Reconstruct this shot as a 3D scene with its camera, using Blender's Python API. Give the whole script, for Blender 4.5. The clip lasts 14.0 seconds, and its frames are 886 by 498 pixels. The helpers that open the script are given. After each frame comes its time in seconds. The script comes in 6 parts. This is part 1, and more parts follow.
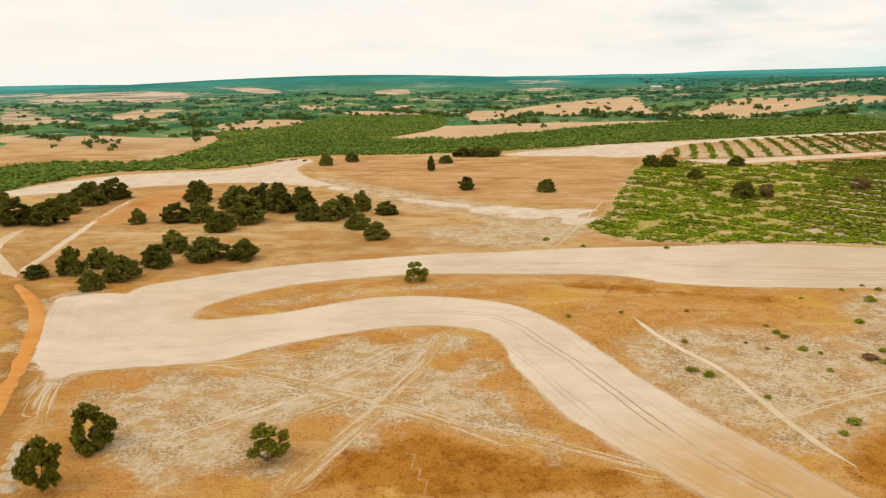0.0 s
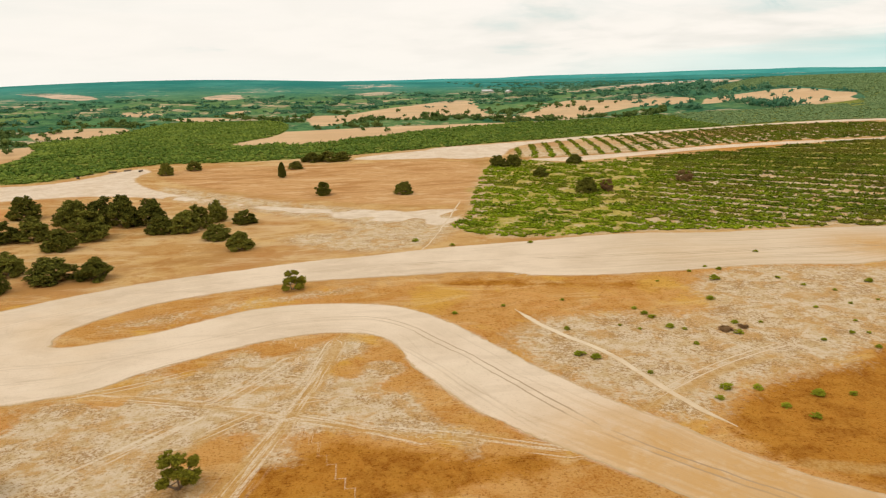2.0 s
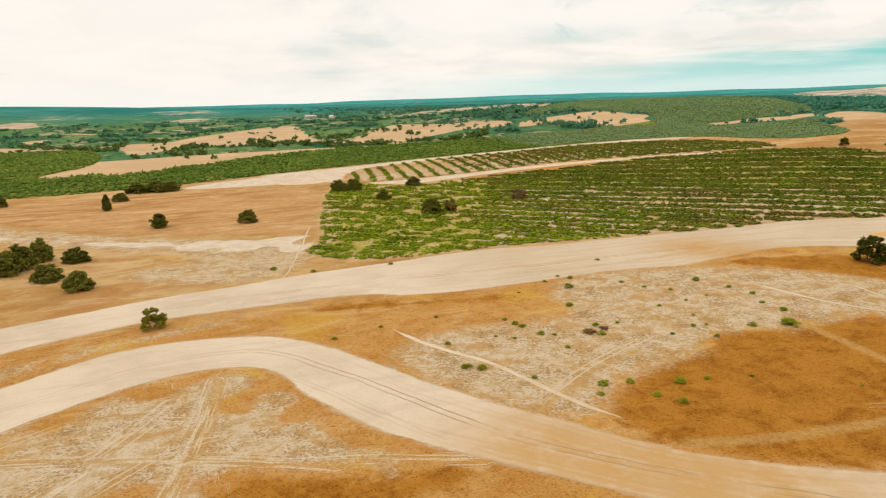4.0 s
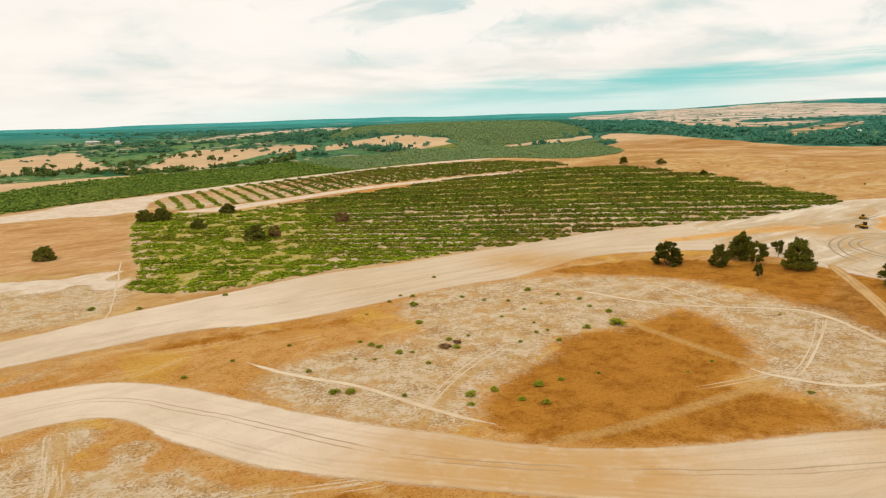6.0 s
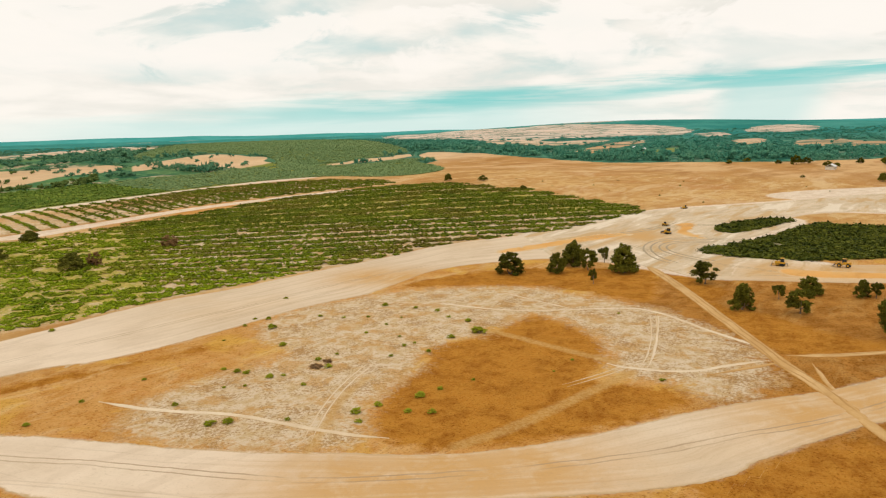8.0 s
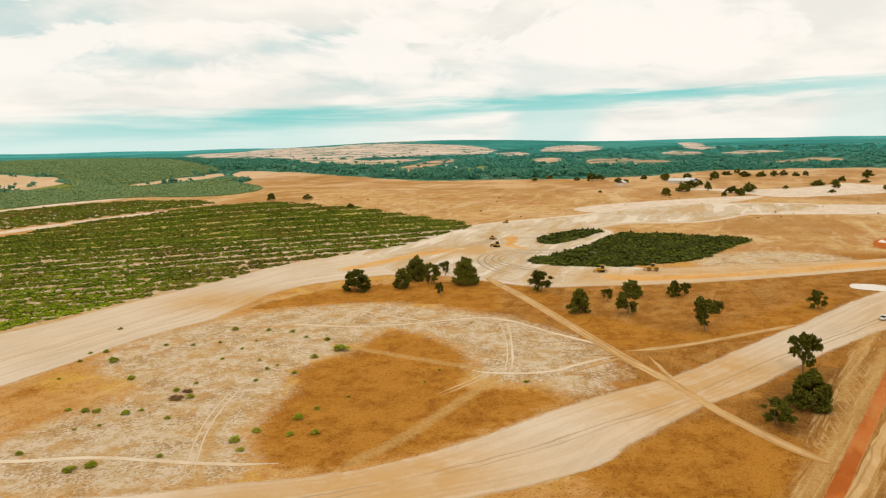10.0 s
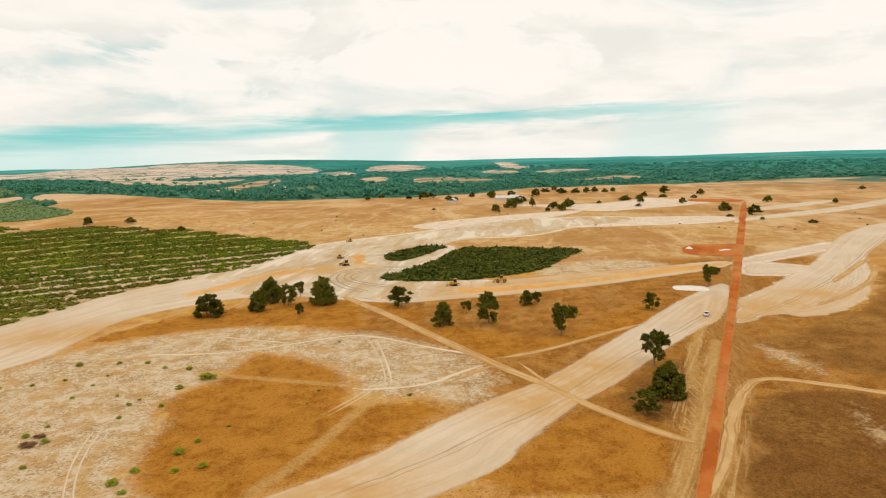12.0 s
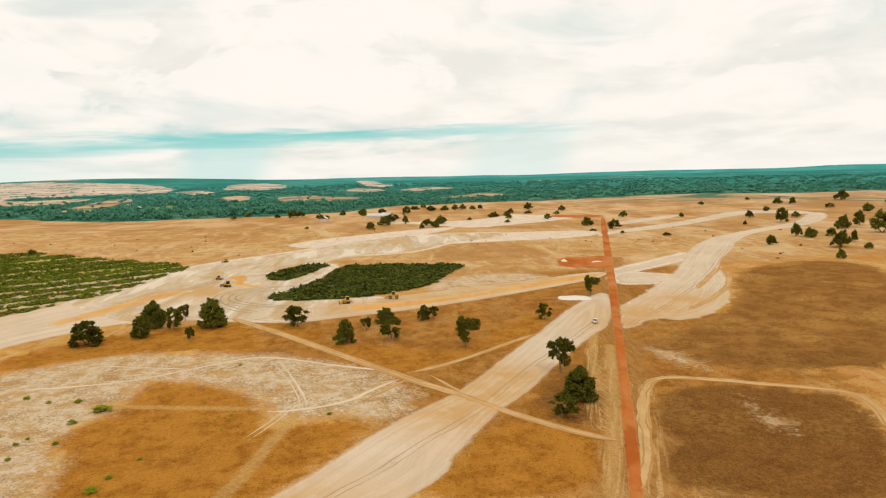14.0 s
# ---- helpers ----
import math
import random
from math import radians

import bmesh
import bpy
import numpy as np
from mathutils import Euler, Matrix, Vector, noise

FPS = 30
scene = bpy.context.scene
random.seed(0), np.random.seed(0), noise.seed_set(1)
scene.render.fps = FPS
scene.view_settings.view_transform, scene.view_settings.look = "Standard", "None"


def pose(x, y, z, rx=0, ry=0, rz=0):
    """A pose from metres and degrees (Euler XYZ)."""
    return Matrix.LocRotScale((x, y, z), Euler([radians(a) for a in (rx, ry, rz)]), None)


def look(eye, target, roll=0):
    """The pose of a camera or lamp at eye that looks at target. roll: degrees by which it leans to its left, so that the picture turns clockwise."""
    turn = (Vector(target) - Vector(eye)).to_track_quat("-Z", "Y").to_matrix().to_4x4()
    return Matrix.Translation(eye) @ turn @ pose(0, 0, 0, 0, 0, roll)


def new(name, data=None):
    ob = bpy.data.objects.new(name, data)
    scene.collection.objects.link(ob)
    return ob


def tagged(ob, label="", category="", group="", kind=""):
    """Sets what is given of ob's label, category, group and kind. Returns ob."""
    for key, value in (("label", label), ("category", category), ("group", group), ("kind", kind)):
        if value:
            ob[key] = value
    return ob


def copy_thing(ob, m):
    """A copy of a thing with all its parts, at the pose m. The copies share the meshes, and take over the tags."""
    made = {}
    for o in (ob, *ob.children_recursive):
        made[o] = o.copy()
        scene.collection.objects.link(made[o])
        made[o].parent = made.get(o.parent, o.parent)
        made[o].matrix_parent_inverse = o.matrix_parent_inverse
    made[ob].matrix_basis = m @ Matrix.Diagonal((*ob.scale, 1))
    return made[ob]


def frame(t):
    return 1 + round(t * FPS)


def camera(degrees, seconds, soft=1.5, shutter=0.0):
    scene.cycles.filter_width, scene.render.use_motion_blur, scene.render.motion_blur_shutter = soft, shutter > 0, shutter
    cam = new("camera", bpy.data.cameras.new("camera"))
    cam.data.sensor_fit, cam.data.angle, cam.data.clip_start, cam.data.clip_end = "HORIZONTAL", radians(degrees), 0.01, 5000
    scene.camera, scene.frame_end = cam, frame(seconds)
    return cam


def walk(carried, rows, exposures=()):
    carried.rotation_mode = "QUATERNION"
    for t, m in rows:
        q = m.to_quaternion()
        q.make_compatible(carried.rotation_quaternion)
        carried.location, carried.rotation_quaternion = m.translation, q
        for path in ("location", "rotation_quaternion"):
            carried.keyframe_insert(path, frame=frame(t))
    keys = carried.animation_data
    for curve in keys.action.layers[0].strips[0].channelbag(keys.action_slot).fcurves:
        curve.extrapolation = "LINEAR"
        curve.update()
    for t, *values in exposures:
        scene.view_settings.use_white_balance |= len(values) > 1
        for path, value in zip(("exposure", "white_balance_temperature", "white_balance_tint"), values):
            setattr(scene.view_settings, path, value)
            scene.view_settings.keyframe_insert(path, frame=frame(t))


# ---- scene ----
cam = camera(64.0, 14.0, soft=1.2)
# seconds, eye, a point looked at, lean
PATH = [
    (0, (0.00, -0.00, 60.05), (-10.92, 96.63, 36.75), -1.34),
    (0.5, (-2.76, -0.28, 60.00), (-8.48, 96.81, 36.75), -1.37),
    (1, (-5.65, -0.40, 59.91), (-5.66, 96.87, 36.70), -1.44),
    (1.5, (-8.54, -0.34, 59.84), (-3.01, 96.77, 36.61), -1.46),
    (2, (-11.47, -0.11, 59.78), (0.08, 96.47, 36.57), -1.52),
    (2.5, (-14.51, 0.14, 59.76), (2.72, 95.92, 36.73), -1.56),
    (3, (-17.69, 0.25, 59.81), (5.44, 94.88, 37.21), -1.62),
    (3.5, (-21.13, 0.26, 59.99), (8.08, 93.41, 38.30), -1.67),
    (4, (-24.66, 0.44, 60.22), (10.77, 91.66, 39.64), -1.72),
    (4.5, (-28.09, 1.02, 60.42), (13.61, 89.78, 40.86), -1.75),
    (5, (-31.23, 2.25, 60.53), (16.70, 87.96, 41.61), -1.76),
    (5.5, (-34.29, 3.57, 60.62), (19.62, 85.73, 42.04), -1.77),
    (6, (-37.10, 5.55, 60.59), (22.67, 83.64, 42.39), -1.76),
    (6.5, (-39.70, 7.76, 60.36), (25.08, 81.84, 42.58), -1.68),
    (7, (-42.35, 10.07, 60.13), (27.33, 79.69, 42.86), -1.61),
    (7.5, (-45.14, 12.32, 60.10), (28.87, 77.44, 43.31), -1.58),
    (8, (-47.91, 14.79, 60.18), (30.42, 74.78, 43.87), -1.58),
    (8.5, (-50.63, 17.31, 60.20), (31.59, 71.99, 44.38), -1.53),
    (9, (-53.20, 20.12, 60.23), (32.60, 69.13, 44.89), -1.45),
    (9.5, (-55.54, 23.16, 60.24), (33.47, 66.24, 45.38), -1.36),
    (10, (-57.55, 26.34, 60.21), (34.21, 63.40, 45.86), -1.29),
    (10.5, (-59.16, 29.60, 60.14), (34.87, 60.70, 46.31), -1.27),
    (11, (-60.68, 32.81, 60.02), (35.27, 57.70, 46.76), -1.31),
    (11.5, (-61.92, 36.17, 59.93), (35.41, 55.25, 47.17), -1.33),
    (12, (-63.04, 39.67, 59.81), (35.33, 52.88, 47.63), -1.40),
    (12.5, (-63.91, 43.33, 59.68), (35.10, 51.19, 48.01), -1.42),
    (13, (-64.51, 46.99, 59.56), (34.83, 49.56, 48.43), -1.41),
    (13.5, (-64.86, 50.66, 59.45), (34.56, 48.62, 48.86), -1.39),
    (14, (-65.15, 54.48, 59.34), (34.14, 48.02, 49.29), -1.39),
]
walk(cam, [(t, look(eye, target, roll)) for t, eye, target, roll in PATH])

# ---- sky and light ----
world = bpy.data.worlds.new("overcast_sky")
scene.world = world
world.use_nodes = True
SUN_UP, SUN_ROUND = radians(48), radians(250)


class Nodes:
    """Short names for shader nodes; every method returns an output socket."""

    def __init__(self, tree):
        self.tree = tree
        tree.nodes.clear()

    def add(self, kind):
        return self.tree.nodes.new(kind)

    def put(self, socket, value):
        if isinstance(value, bpy.types.NodeSocket):
            self.tree.links.new(value, socket)
        elif isinstance(value, tuple) and len(value) == 3 and socket.type == "RGBA":
            socket.default_value = (*value, 1)
        else:
            socket.default_value = value

    def spot(self, kind="Object"):
        return self.add("ShaderNodeTexCoord").outputs[kind]

    def math(self, op, a, b=0.0, c=0.0, clamp=False):
        n = self.add("ShaderNodeMath")
        n.operation, n.use_clamp = op, clamp
        for socket, value in zip(n.inputs, (a, b, c)):
            self.put(socket, value)
        return n.outputs[0]

    def vec(self, op, a, b=(0, 0, 0)):
        n = self.add("ShaderNodeVectorMath")
        n.operation = op
        self.put(n.inputs[0], a)
        self.put(n.inputs[1], b)
        return n.outputs["Value"] if op in ("DOT_PRODUCT", "LENGTH") else n.outputs[0]

    def noise(self, at, scale, detail=4.0, rough=0.55, twist=0.0):
        n = self.add("ShaderNodeTexNoise")
        self.put(n.inputs["Vector"], at)
        self.put(n.inputs["Scale"], scale)
        self.put(n.inputs["Detail"], detail)
        self.put(n.inputs["Roughness"], rough)
        self.put(n.inputs["Distortion"], twist)
        return n.outputs[0]

    def cells(self, at, scale):
        n = self.add("ShaderNodeTexVoronoi")
        self.put(n.inputs["Vector"], at)
        self.put(n.inputs["Scale"], scale)
        return n.outputs["Distance"]

    def ease(self, value, low, high, to_low=0.0, to_high=1.0):
        n = self.add("ShaderNodeMapRange")
        n.interpolation_type = "SMOOTHSTEP"
        for socket, v in zip(n.inputs, (value, low, high, to_low, to_high)):
            self.put(socket, v)
        return n.outputs[0]

    def mix(self, part, a, b):
        n = self.add("ShaderNodeMix")
        n.data_type = "RGBA"
        self.put(n.inputs[0], part)
        self.put(n.inputs[6], a)
        self.put(n.inputs[7], b)
        return n.outputs[2]

    def attr(self, name):
        n = self.add("ShaderNodeAttribute")
        n.attribute_name = name
        return n.outputs["Fac"]

    def stretch(self, at, x, y, z, turn=0.0):
        n = self.add("ShaderNodeMapping")
        self.put(n.inputs[0], at)
        n.inputs["Rotation"].default_value = (0, 0, radians(turn))
        n.inputs["Scale"].default_value = (x, y, z)
        return n.outputs[0]


def build_sky():
    n = Nodes(world.node_tree)
    sky = n.add("ShaderNodeTexSky")
    sky.sky_type, sky.sun_disc, sky.sun_elevation, sky.sun_rotation = "NISHITA", False, SUN_UP, SUN_ROUND
    way = n.spot("Generated")
    apart = n.add("ShaderNodeSeparateXYZ")
    n.put(apart.inputs[0], way)
    x, y, z = apart.outputs
    high = n.math("MAXIMUM", z, 0.0)
    # a cloud sheet: the direction laid onto a plane above, flatter towards the horizon
    lift = n.math("ADD", high, 0.16)
    flat = n.add("ShaderNodeCombineXYZ")
    n.put(flat.inputs[0], n.math("DIVIDE", x, lift))
    n.put(flat.inputs[1], n.math("DIVIDE", y, lift))
    body = n.noise(flat.outputs[0], 0.5, 6.0, 0.52, 0.3)
    fine = n.noise(flat.outputs[0], 1.5, 7.0, 0.55, 0.2)
    # heaped cloud: rounder than the sheet, lit tops and grey-teal undersides
    heap_at = n.stretch(way, 1.0, 1.0, 2.6)
    heaped = n.noise(heap_at, 3.8, 9.0, 0.58, 0.6)
    shade = n.noise(n.stretch(way, 1.0, 1.0, 4.0), 2.3, 6.0, 0.55, 0.8)
    cover = n.math("ADD", n.math("MULTIPLY", body, 0.7), n.math("MULTIPLY", fine, 0.3))
    # a little thinner towards the north-east, cream and closed elsewhere
    thin = n.ease(n.math("MULTIPLY_ADD", n.vec("DOT_PRODUCT", way, (0.9, 0.2, 0)), -0.07, n.math("ADD", cover, 0.03)), 0.31, 0.455)
    blue = n.vec("SCALE", sky.outputs[0])
    n.put(blue.node.inputs["Scale"], 0.06)
    grey = n.mix(0.8, blue, (0.60, 0.80, 0.765))
    open_side = n.ease(n.vec("DOT_PRODUCT", way, (0.95, 0.3, 0)), 0.15, 0.8, 0.25, 1.0)
    cream = n.mix(n.math("MULTIPLY", n.ease(fine, 0.62, 0.36), open_side), (0.995, 0.94, 0.862), (0.86, 0.83, 0.76))
    clouds = n.mix(thin, grey, cream)
    tops = n.math("MULTIPLY", n.ease(heaped, 0.475, 0.535), n.ease(high, 0.06, 0.10))
    clouds = n.mix(n.math("MULTIPLY", tops, n.math("MULTIPLY", open_side, 0.9)), clouds, (1.0, 0.945, 0.875))
    under_heap = n.math("MULTIPLY", n.ease(shade, 0.50, 0.64), n.ease(high, 0.05, 0.12))
    clouds = n.mix(n.math("MULTIPLY", under_heap, n.math("MULTIPLY", open_side, 0.7)), clouds, (0.66, 0.745, 0.705))
    # pale haze over the horizon
    clouds = n.mix(n.ease(high, 0.05, 0.0, 0.0, 0.6), clouds, (0.97, 0.935, 0.86))
    # the east: a long teal slot under the cloud base, rain shafts below it, a bright gap between them
    round_to = n.math("ARCTAN2", x, y)
    low_at = n.add("ShaderNodeCombineXYZ")
    n.put(low_at.inputs[0], n.math("MULTIPLY", round_to, 3.0))
    n.put(low_at.inputs[1], n.math("MULTIPLY", high, 45.0))
    ragged = n.math("SUBTRACT", n.noise(low_at.outputs[0], 1.6, 6.0, 0.6, 0.4), 0.5)
    base = n.math("MULTIPLY_ADD", ragged, 0.034, n.ease(round_to, 0.3, 1.75, 0.024, 0.064))
    from_base = n.math("SUBTRACT", high, base)
    east = n.math("MULTIPLY", n.ease(round_to, 0.45, 0.95), n.ease(round_to, 1.95, 1.5))
    below = n.math("MULTIPLY", n.ease(from_base, 0.014, -0.014), n.math("MULTIPLY", n.ease(round_to, 0.2, 0.6), n.ease(round_to, 1.32, 0.9)))
    clouds = n.mix(n.math("MULTIPLY", below, 0.6), clouds, (0.52, 0.81, 0.775))
    for middle, half, weight in ((1.33, 0.085, 0.75), (1.73, 0.10, 0.5), (0.98, 0.06, 0.3)):
        shaft = n.ease(n.math("ABSOLUTE", n.math("SUBTRACT", round_to, n.math("MULTIPLY_ADD", high, 0.5, middle))), half, half * 0.35)
        clouds = n.mix(n.math("MULTIPLY", n.math("MULTIPLY", shaft, n.ease(from_base, 0.012, -0.008)), weight), clouds, (0.60, 0.81, 0.765))
    thick = n.ease(round_to, 0.6, 1.7, 0.026, 0.011)
    slot = n.math("MULTIPLY", n.ease(n.math("DIVIDE", n.math("ABSOLUTE", from_base), thick), 1.0, 0.15), east)
    clouds = n.mix(n.math("MULTIPLY", slot, n.ease(ragged, -0.16, 0.10, 0.55, 0.9)), clouds, (0.22, 0.64, 0.61))
    out = n.add("ShaderNodeOutputWorld")
    glow = n.add("ShaderNodeBackground")
    n.put(glow.inputs[0], clouds)
    n.put(glow.inputs[1], 1.0)
    n.tree.links.new(glow.outputs[0], out.inputs[0])


build_sky()
sun = new("sun", bpy.data.lights.new("sun", "SUN"))
sun.data.energy, sun.data.angle, sun.data.color = 0.75, radians(10), (1.0, 0.90, 0.72)
sun.matrix_world = look((0, 0, 0), (-math.sin(SUN_ROUND) * math.cos(SUN_UP), -math.cos(SUN_ROUND) * math.cos(SUN_UP), -math.sin(SUN_UP)))


# ---- materials ----
def material(name, build, rough=0.9, gloss=0.2):
    m = bpy.data.materials.new(name)
    m.use_nodes = True
    n = Nodes(m.node_tree)
    out, shader = n.add("ShaderNodeOutputMaterial"), n.add("ShaderNodeBsdfPrincipled")
    n.tree.links.new(shader.outputs[0], out.inputs[0])
    shader.inputs["Roughness"].default_value = rough
    shader.inputs["Specular IOR Level"].default_value = gloss
    colour, relief, depth = build(n)
    n.put(shader.inputs["Base Color"], colour)
    if relief is not None:
        bump = n.add("ShaderNodeBump")
        n.put(bump.inputs["Height"], relief)
        bump.inputs["Distance"].default_value, bump.inputs["Strength"].default_value = depth, 0.8
        n.tree.links.new(bump.outputs[0], shader.inputs["Normal"])
    return m


def ground_look(n):
    p = n.spot()
    broad, patch = n.noise(p, 0.03, 5.0, 0.6), n.noise(p, 0.13, 7.0, 0.66, 0.5)
    tuft, clod, grain = n.noise(p, 0.7, 6.0, 0.7, 0.3), n.noise(p, 2.0, 4.0, 0.7), n.noise(p, 5.0, 3.0, 0.7)
    streak = n.noise(n.stretch(p, 0.25, 1.0, 1, 35), 0.8, 5.0, 0.65, 0.8)
    where = n.add("ShaderNodeSeparateXYZ")
    n.put(where.inputs[0], p)
    rag = n.math("ADD", n.math("MULTIPLY_ADD", patch, 26.0, -13.0), n.math("MULTIPLY_ADD", tuft, 14.0, -7.0))

    def zone(name, soft=1.6, raggedness=1.0):
        return n.ease(n.math("MULTIPLY_ADD", rag, raggedness, n.attr(name)), -soft, soft)

    speck = n.ease(n.math("ADD", n.math("MULTIPLY", tuft, 0.45), n.math("MULTIPLY", clod, 0.55)), 0.42, 0.60)
    dark_fleck = n.ease(n.math("ADD", n.math("MULTIPLY", clod, 0.6), n.math("MULTIPLY", n.noise(p, 1.1, 5.0, 0.75), 0.4)), 0.49, 0.37)
    pale_fleck = n.ease(grain, 0.56, 0.70)
    worn = n.ease(n.noise(n.stretch(p, 0.3, 1.0, 1, -25), 0.11, 6.0, 0.7, 1.0), 0.50, 0.63)
    gold = n.mix(n.ease(broad, 0.36, 0.64), (0.50, 0.225, 0.046), (0.60, 0.315, 0.10))
    gold = n.mix(n.ease(patch, 0.46, 0.60, 0.0, 0.75), gold, (0.46, 0.185, 0.03))
    gold = n.mix(n.ease(n.noise(p, 0.05, 5.0, 0.65, 0.8), 0.52, 0.64, 0.0, 0.6), gold, (0.58, 0.255, 0.075))
    gold = n.mix(n.math("MULTIPLY", speck, 0.4), gold, (0.65, 0.39, 0.13))
    gold = n.mix(n.ease(n.noise(p, 0.042, 5.0, 0.6, 0.5), 0.53, 0.63, 0.0, 0.65), gold, (0.64, 0.37, 0.065))
    gold = n.mix(n.math("MULTIPLY", worn, 0.4), gold, (0.70, 0.50, 0.25))
    gold = n.mix(n.math("MULTIPLY", dark_fleck, 0.7), gold, (0.25, 0.085, 0.010))
    gold = n.mix(n.math("MULTIPLY", pale_fleck, 0.3), gold, (0.76, 0.54, 0.25))
    sere = n.mix(n.ease(patch, 0.38, 0.60), (0.44, 0.19, 0.038), (0.27, 0.10, 0.013))
    sere = n.mix(n.math("MULTIPLY", speck, 0.35), sere, (0.51, 0.27, 0.07))
    sere = n.mix(n.math("MULTIPLY", worn, 0.3), sere, (0.58, 0.35, 0.12))
    sere = n.mix(n.math("MULTIPLY", dark_fleck, 0.8), sere, (0.14, 0.047, 0.006))
    sere = n.mix(n.math("MULTIPLY", pale_fleck, 0.35), sere, (0.63, 0.38, 0.12))
    gold = n.mix(n.ease(n.math("MULTIPLY_ADD", rag, 1.5, n.attr("sere")), -14.0, 14.0), gold, sere)
    straw = n.mix(n.ease(broad, 0.36, 0.64), (0.53, 0.305, 0.11), (0.62, 0.395, 0.165))
    straw = n.mix(n.ease(patch, 0.46, 0.62, 0.0, 0.8), straw, (0.46, 0.225, 0.065))
    straw = n.mix(n.ease(n.noise(p, 0.016, 5.0, 0.65, 0.6), 0.50, 0.62, 0.0, 0.75), straw, (0.48, 0.235, 0.08))
    straw = n.mix(n.math("MULTIPLY", worn, 0.45), straw, (0.70, 0.53, 0.30))
    straw = n.mix(n.math("MULTIPLY", dark_fleck, 0.4), straw, (0.30, 0.14, 0.04))
    swathe = n.noise(n.stretch(p, 0.4, 1.0, 1, 65), 0.02, 6.0, 0.65, 0.7)
    straw = n.mix(n.ease(swathe, 0.52, 0.62, 0.0, 0.7), straw, (0.41, 0.205, 0.062))
    straw = n.mix(n.ease(swathe, 0.46, 0.36, 0.0, 0.6), straw, (0.68, 0.48, 0.26))
    gold = n.mix(n.ease(n.math("MULTIPLY_ADD", rag, 1.5, n.attr("straw")), -8.0, 8.0), gold, straw)
    clay = n.mix(n.ease(streak, 0.42, 0.6), (0.62, 0.365, 0.165), (0.52, 0.28, 0.11))
    clay = n.mix(n.ease(n.noise(n.stretch(p, 0.35, 1.0, 1, -12), 0.045, 6.0, 0.68, 0.8), 0.47, 0.60, 0.0, 0.8), clay, (0.42, 0.20, 0.065))
    clay = n.mix(n.ease(worn, 0.2, 1.0, 0.0, 0.5), clay, (0.72, 0.50, 0.28))
    gold = n.mix(n.ease(n.math("MULTIPLY_ADD", rag, 0.6, n.attr("clay")), -4.0, 4.0), gold, clay)
    rust = n.mix(n.ease(patch, 0.40, 0.62), (0.46, 0.19, 0.026), (0.29, 0.10, 0.010))
    rust = n.mix(n.math("MULTIPLY", speck, 0.45), rust, (0.50, 0.235, 0.04))
    rust = n.mix(n.ease(n.noise(p, 0.3, 5.0, 0.65, 0.5), 0.46, 0.60, 0.0, 0.6), rust, (0.50, 0.23, 0.035))
    rust = n.mix(n.math("MULTIPLY", dark_fleck, 0.8), rust, (0.20, 0.06, 0.005))
    rust = n.mix(n.math("MULTIPLY", pale_fleck, 0.38), rust, (0.66, 0.38, 0.10))
    dun = n.mix(n.ease(patch, 0.40, 0.60), (0.21, 0.088, 0.018), (0.33, 0.15, 0.035))
    dun = n.mix(n.math("MULTIPLY", speck, 0.4), dun, (0.42, 0.21, 0.053))
    dun = n.mix(n.math("MULTIPLY", dark_fleck, 0.75), dun, (0.10, 0.04, 0.009))
    dun = n.mix(n.math("MULTIPLY", pale_fleck, 0.25), dun, (0.55, 0.33, 0.11))
    dun = n.mix(n.math("MULTIPLY", n.ease(broad, 0.50, 0.62), n.ease(tuft, 0.40, 0.60, 0.1, 0.8)), dun, (0.46, 0.25, 0.062))
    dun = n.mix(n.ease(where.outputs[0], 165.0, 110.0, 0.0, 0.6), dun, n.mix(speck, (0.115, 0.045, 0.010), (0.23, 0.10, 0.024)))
    # bleached stubble: pale soil with brown clumps, broken by straw-coloured patches
    stubble = n.mix(n.ease(n.noise(p, 0.35, 5.0, 0.65), 0.35, 0.62), (0.55, 0.385, 0.195), (0.675, 0.55, 0.39))
    stubble = n.mix(n.ease(patch, 0.50, 0.60, 0.0, 0.75), stubble, (0.54, 0.30, 0.09))
    clump = n.math("ADD", n.math("MULTIPLY", n.noise(p, 1.4, 4.0, 0.75, 0.4), 0.65), n.math("MULTIPLY", n.noise(p, 0.10, 4.0, 0.6), 0.35))
    stubble = n.mix(n.ease(clump, 0.50, 0.42, 0.0, 0.85), stubble, (0.34, 0.19, 0.07))
    stubble = n.mix(n.ease(n.noise(p, 3.0, 3.0, 0.7, 0.5), 0.55, 0.66, 0.0, 0.55), stubble, (0.75, 0.645, 0.50))
    sand = n.mix(n.ease(patch, 0.38, 0.62), (0.70, 0.56, 0.42), (0.80, 0.68, 0.55))
    sand = n.mix(n.ease(streak, 0.50, 0.66, 0.0, 0.35), sand, (0.44, 0.33, 0.215))
    herb = n.mix(n.ease(n.noise(p, 0.25, 5.0, 0.7), 0.40, 0.58), (0.11, 0.145, 0.022), (0.28, 0.28, 0.06))
    # far heath ground: distance haze mixed into its green
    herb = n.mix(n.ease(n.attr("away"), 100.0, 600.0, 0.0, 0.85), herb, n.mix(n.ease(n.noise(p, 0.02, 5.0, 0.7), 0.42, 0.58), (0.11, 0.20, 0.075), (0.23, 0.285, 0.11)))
    weeds = n.mix(n.ease(n.noise(p, 0.9, 5.0, 0.75), 0.42, 0.56), (0.24, 0.265, 0.025), (0.56, 0.40, 0.11))
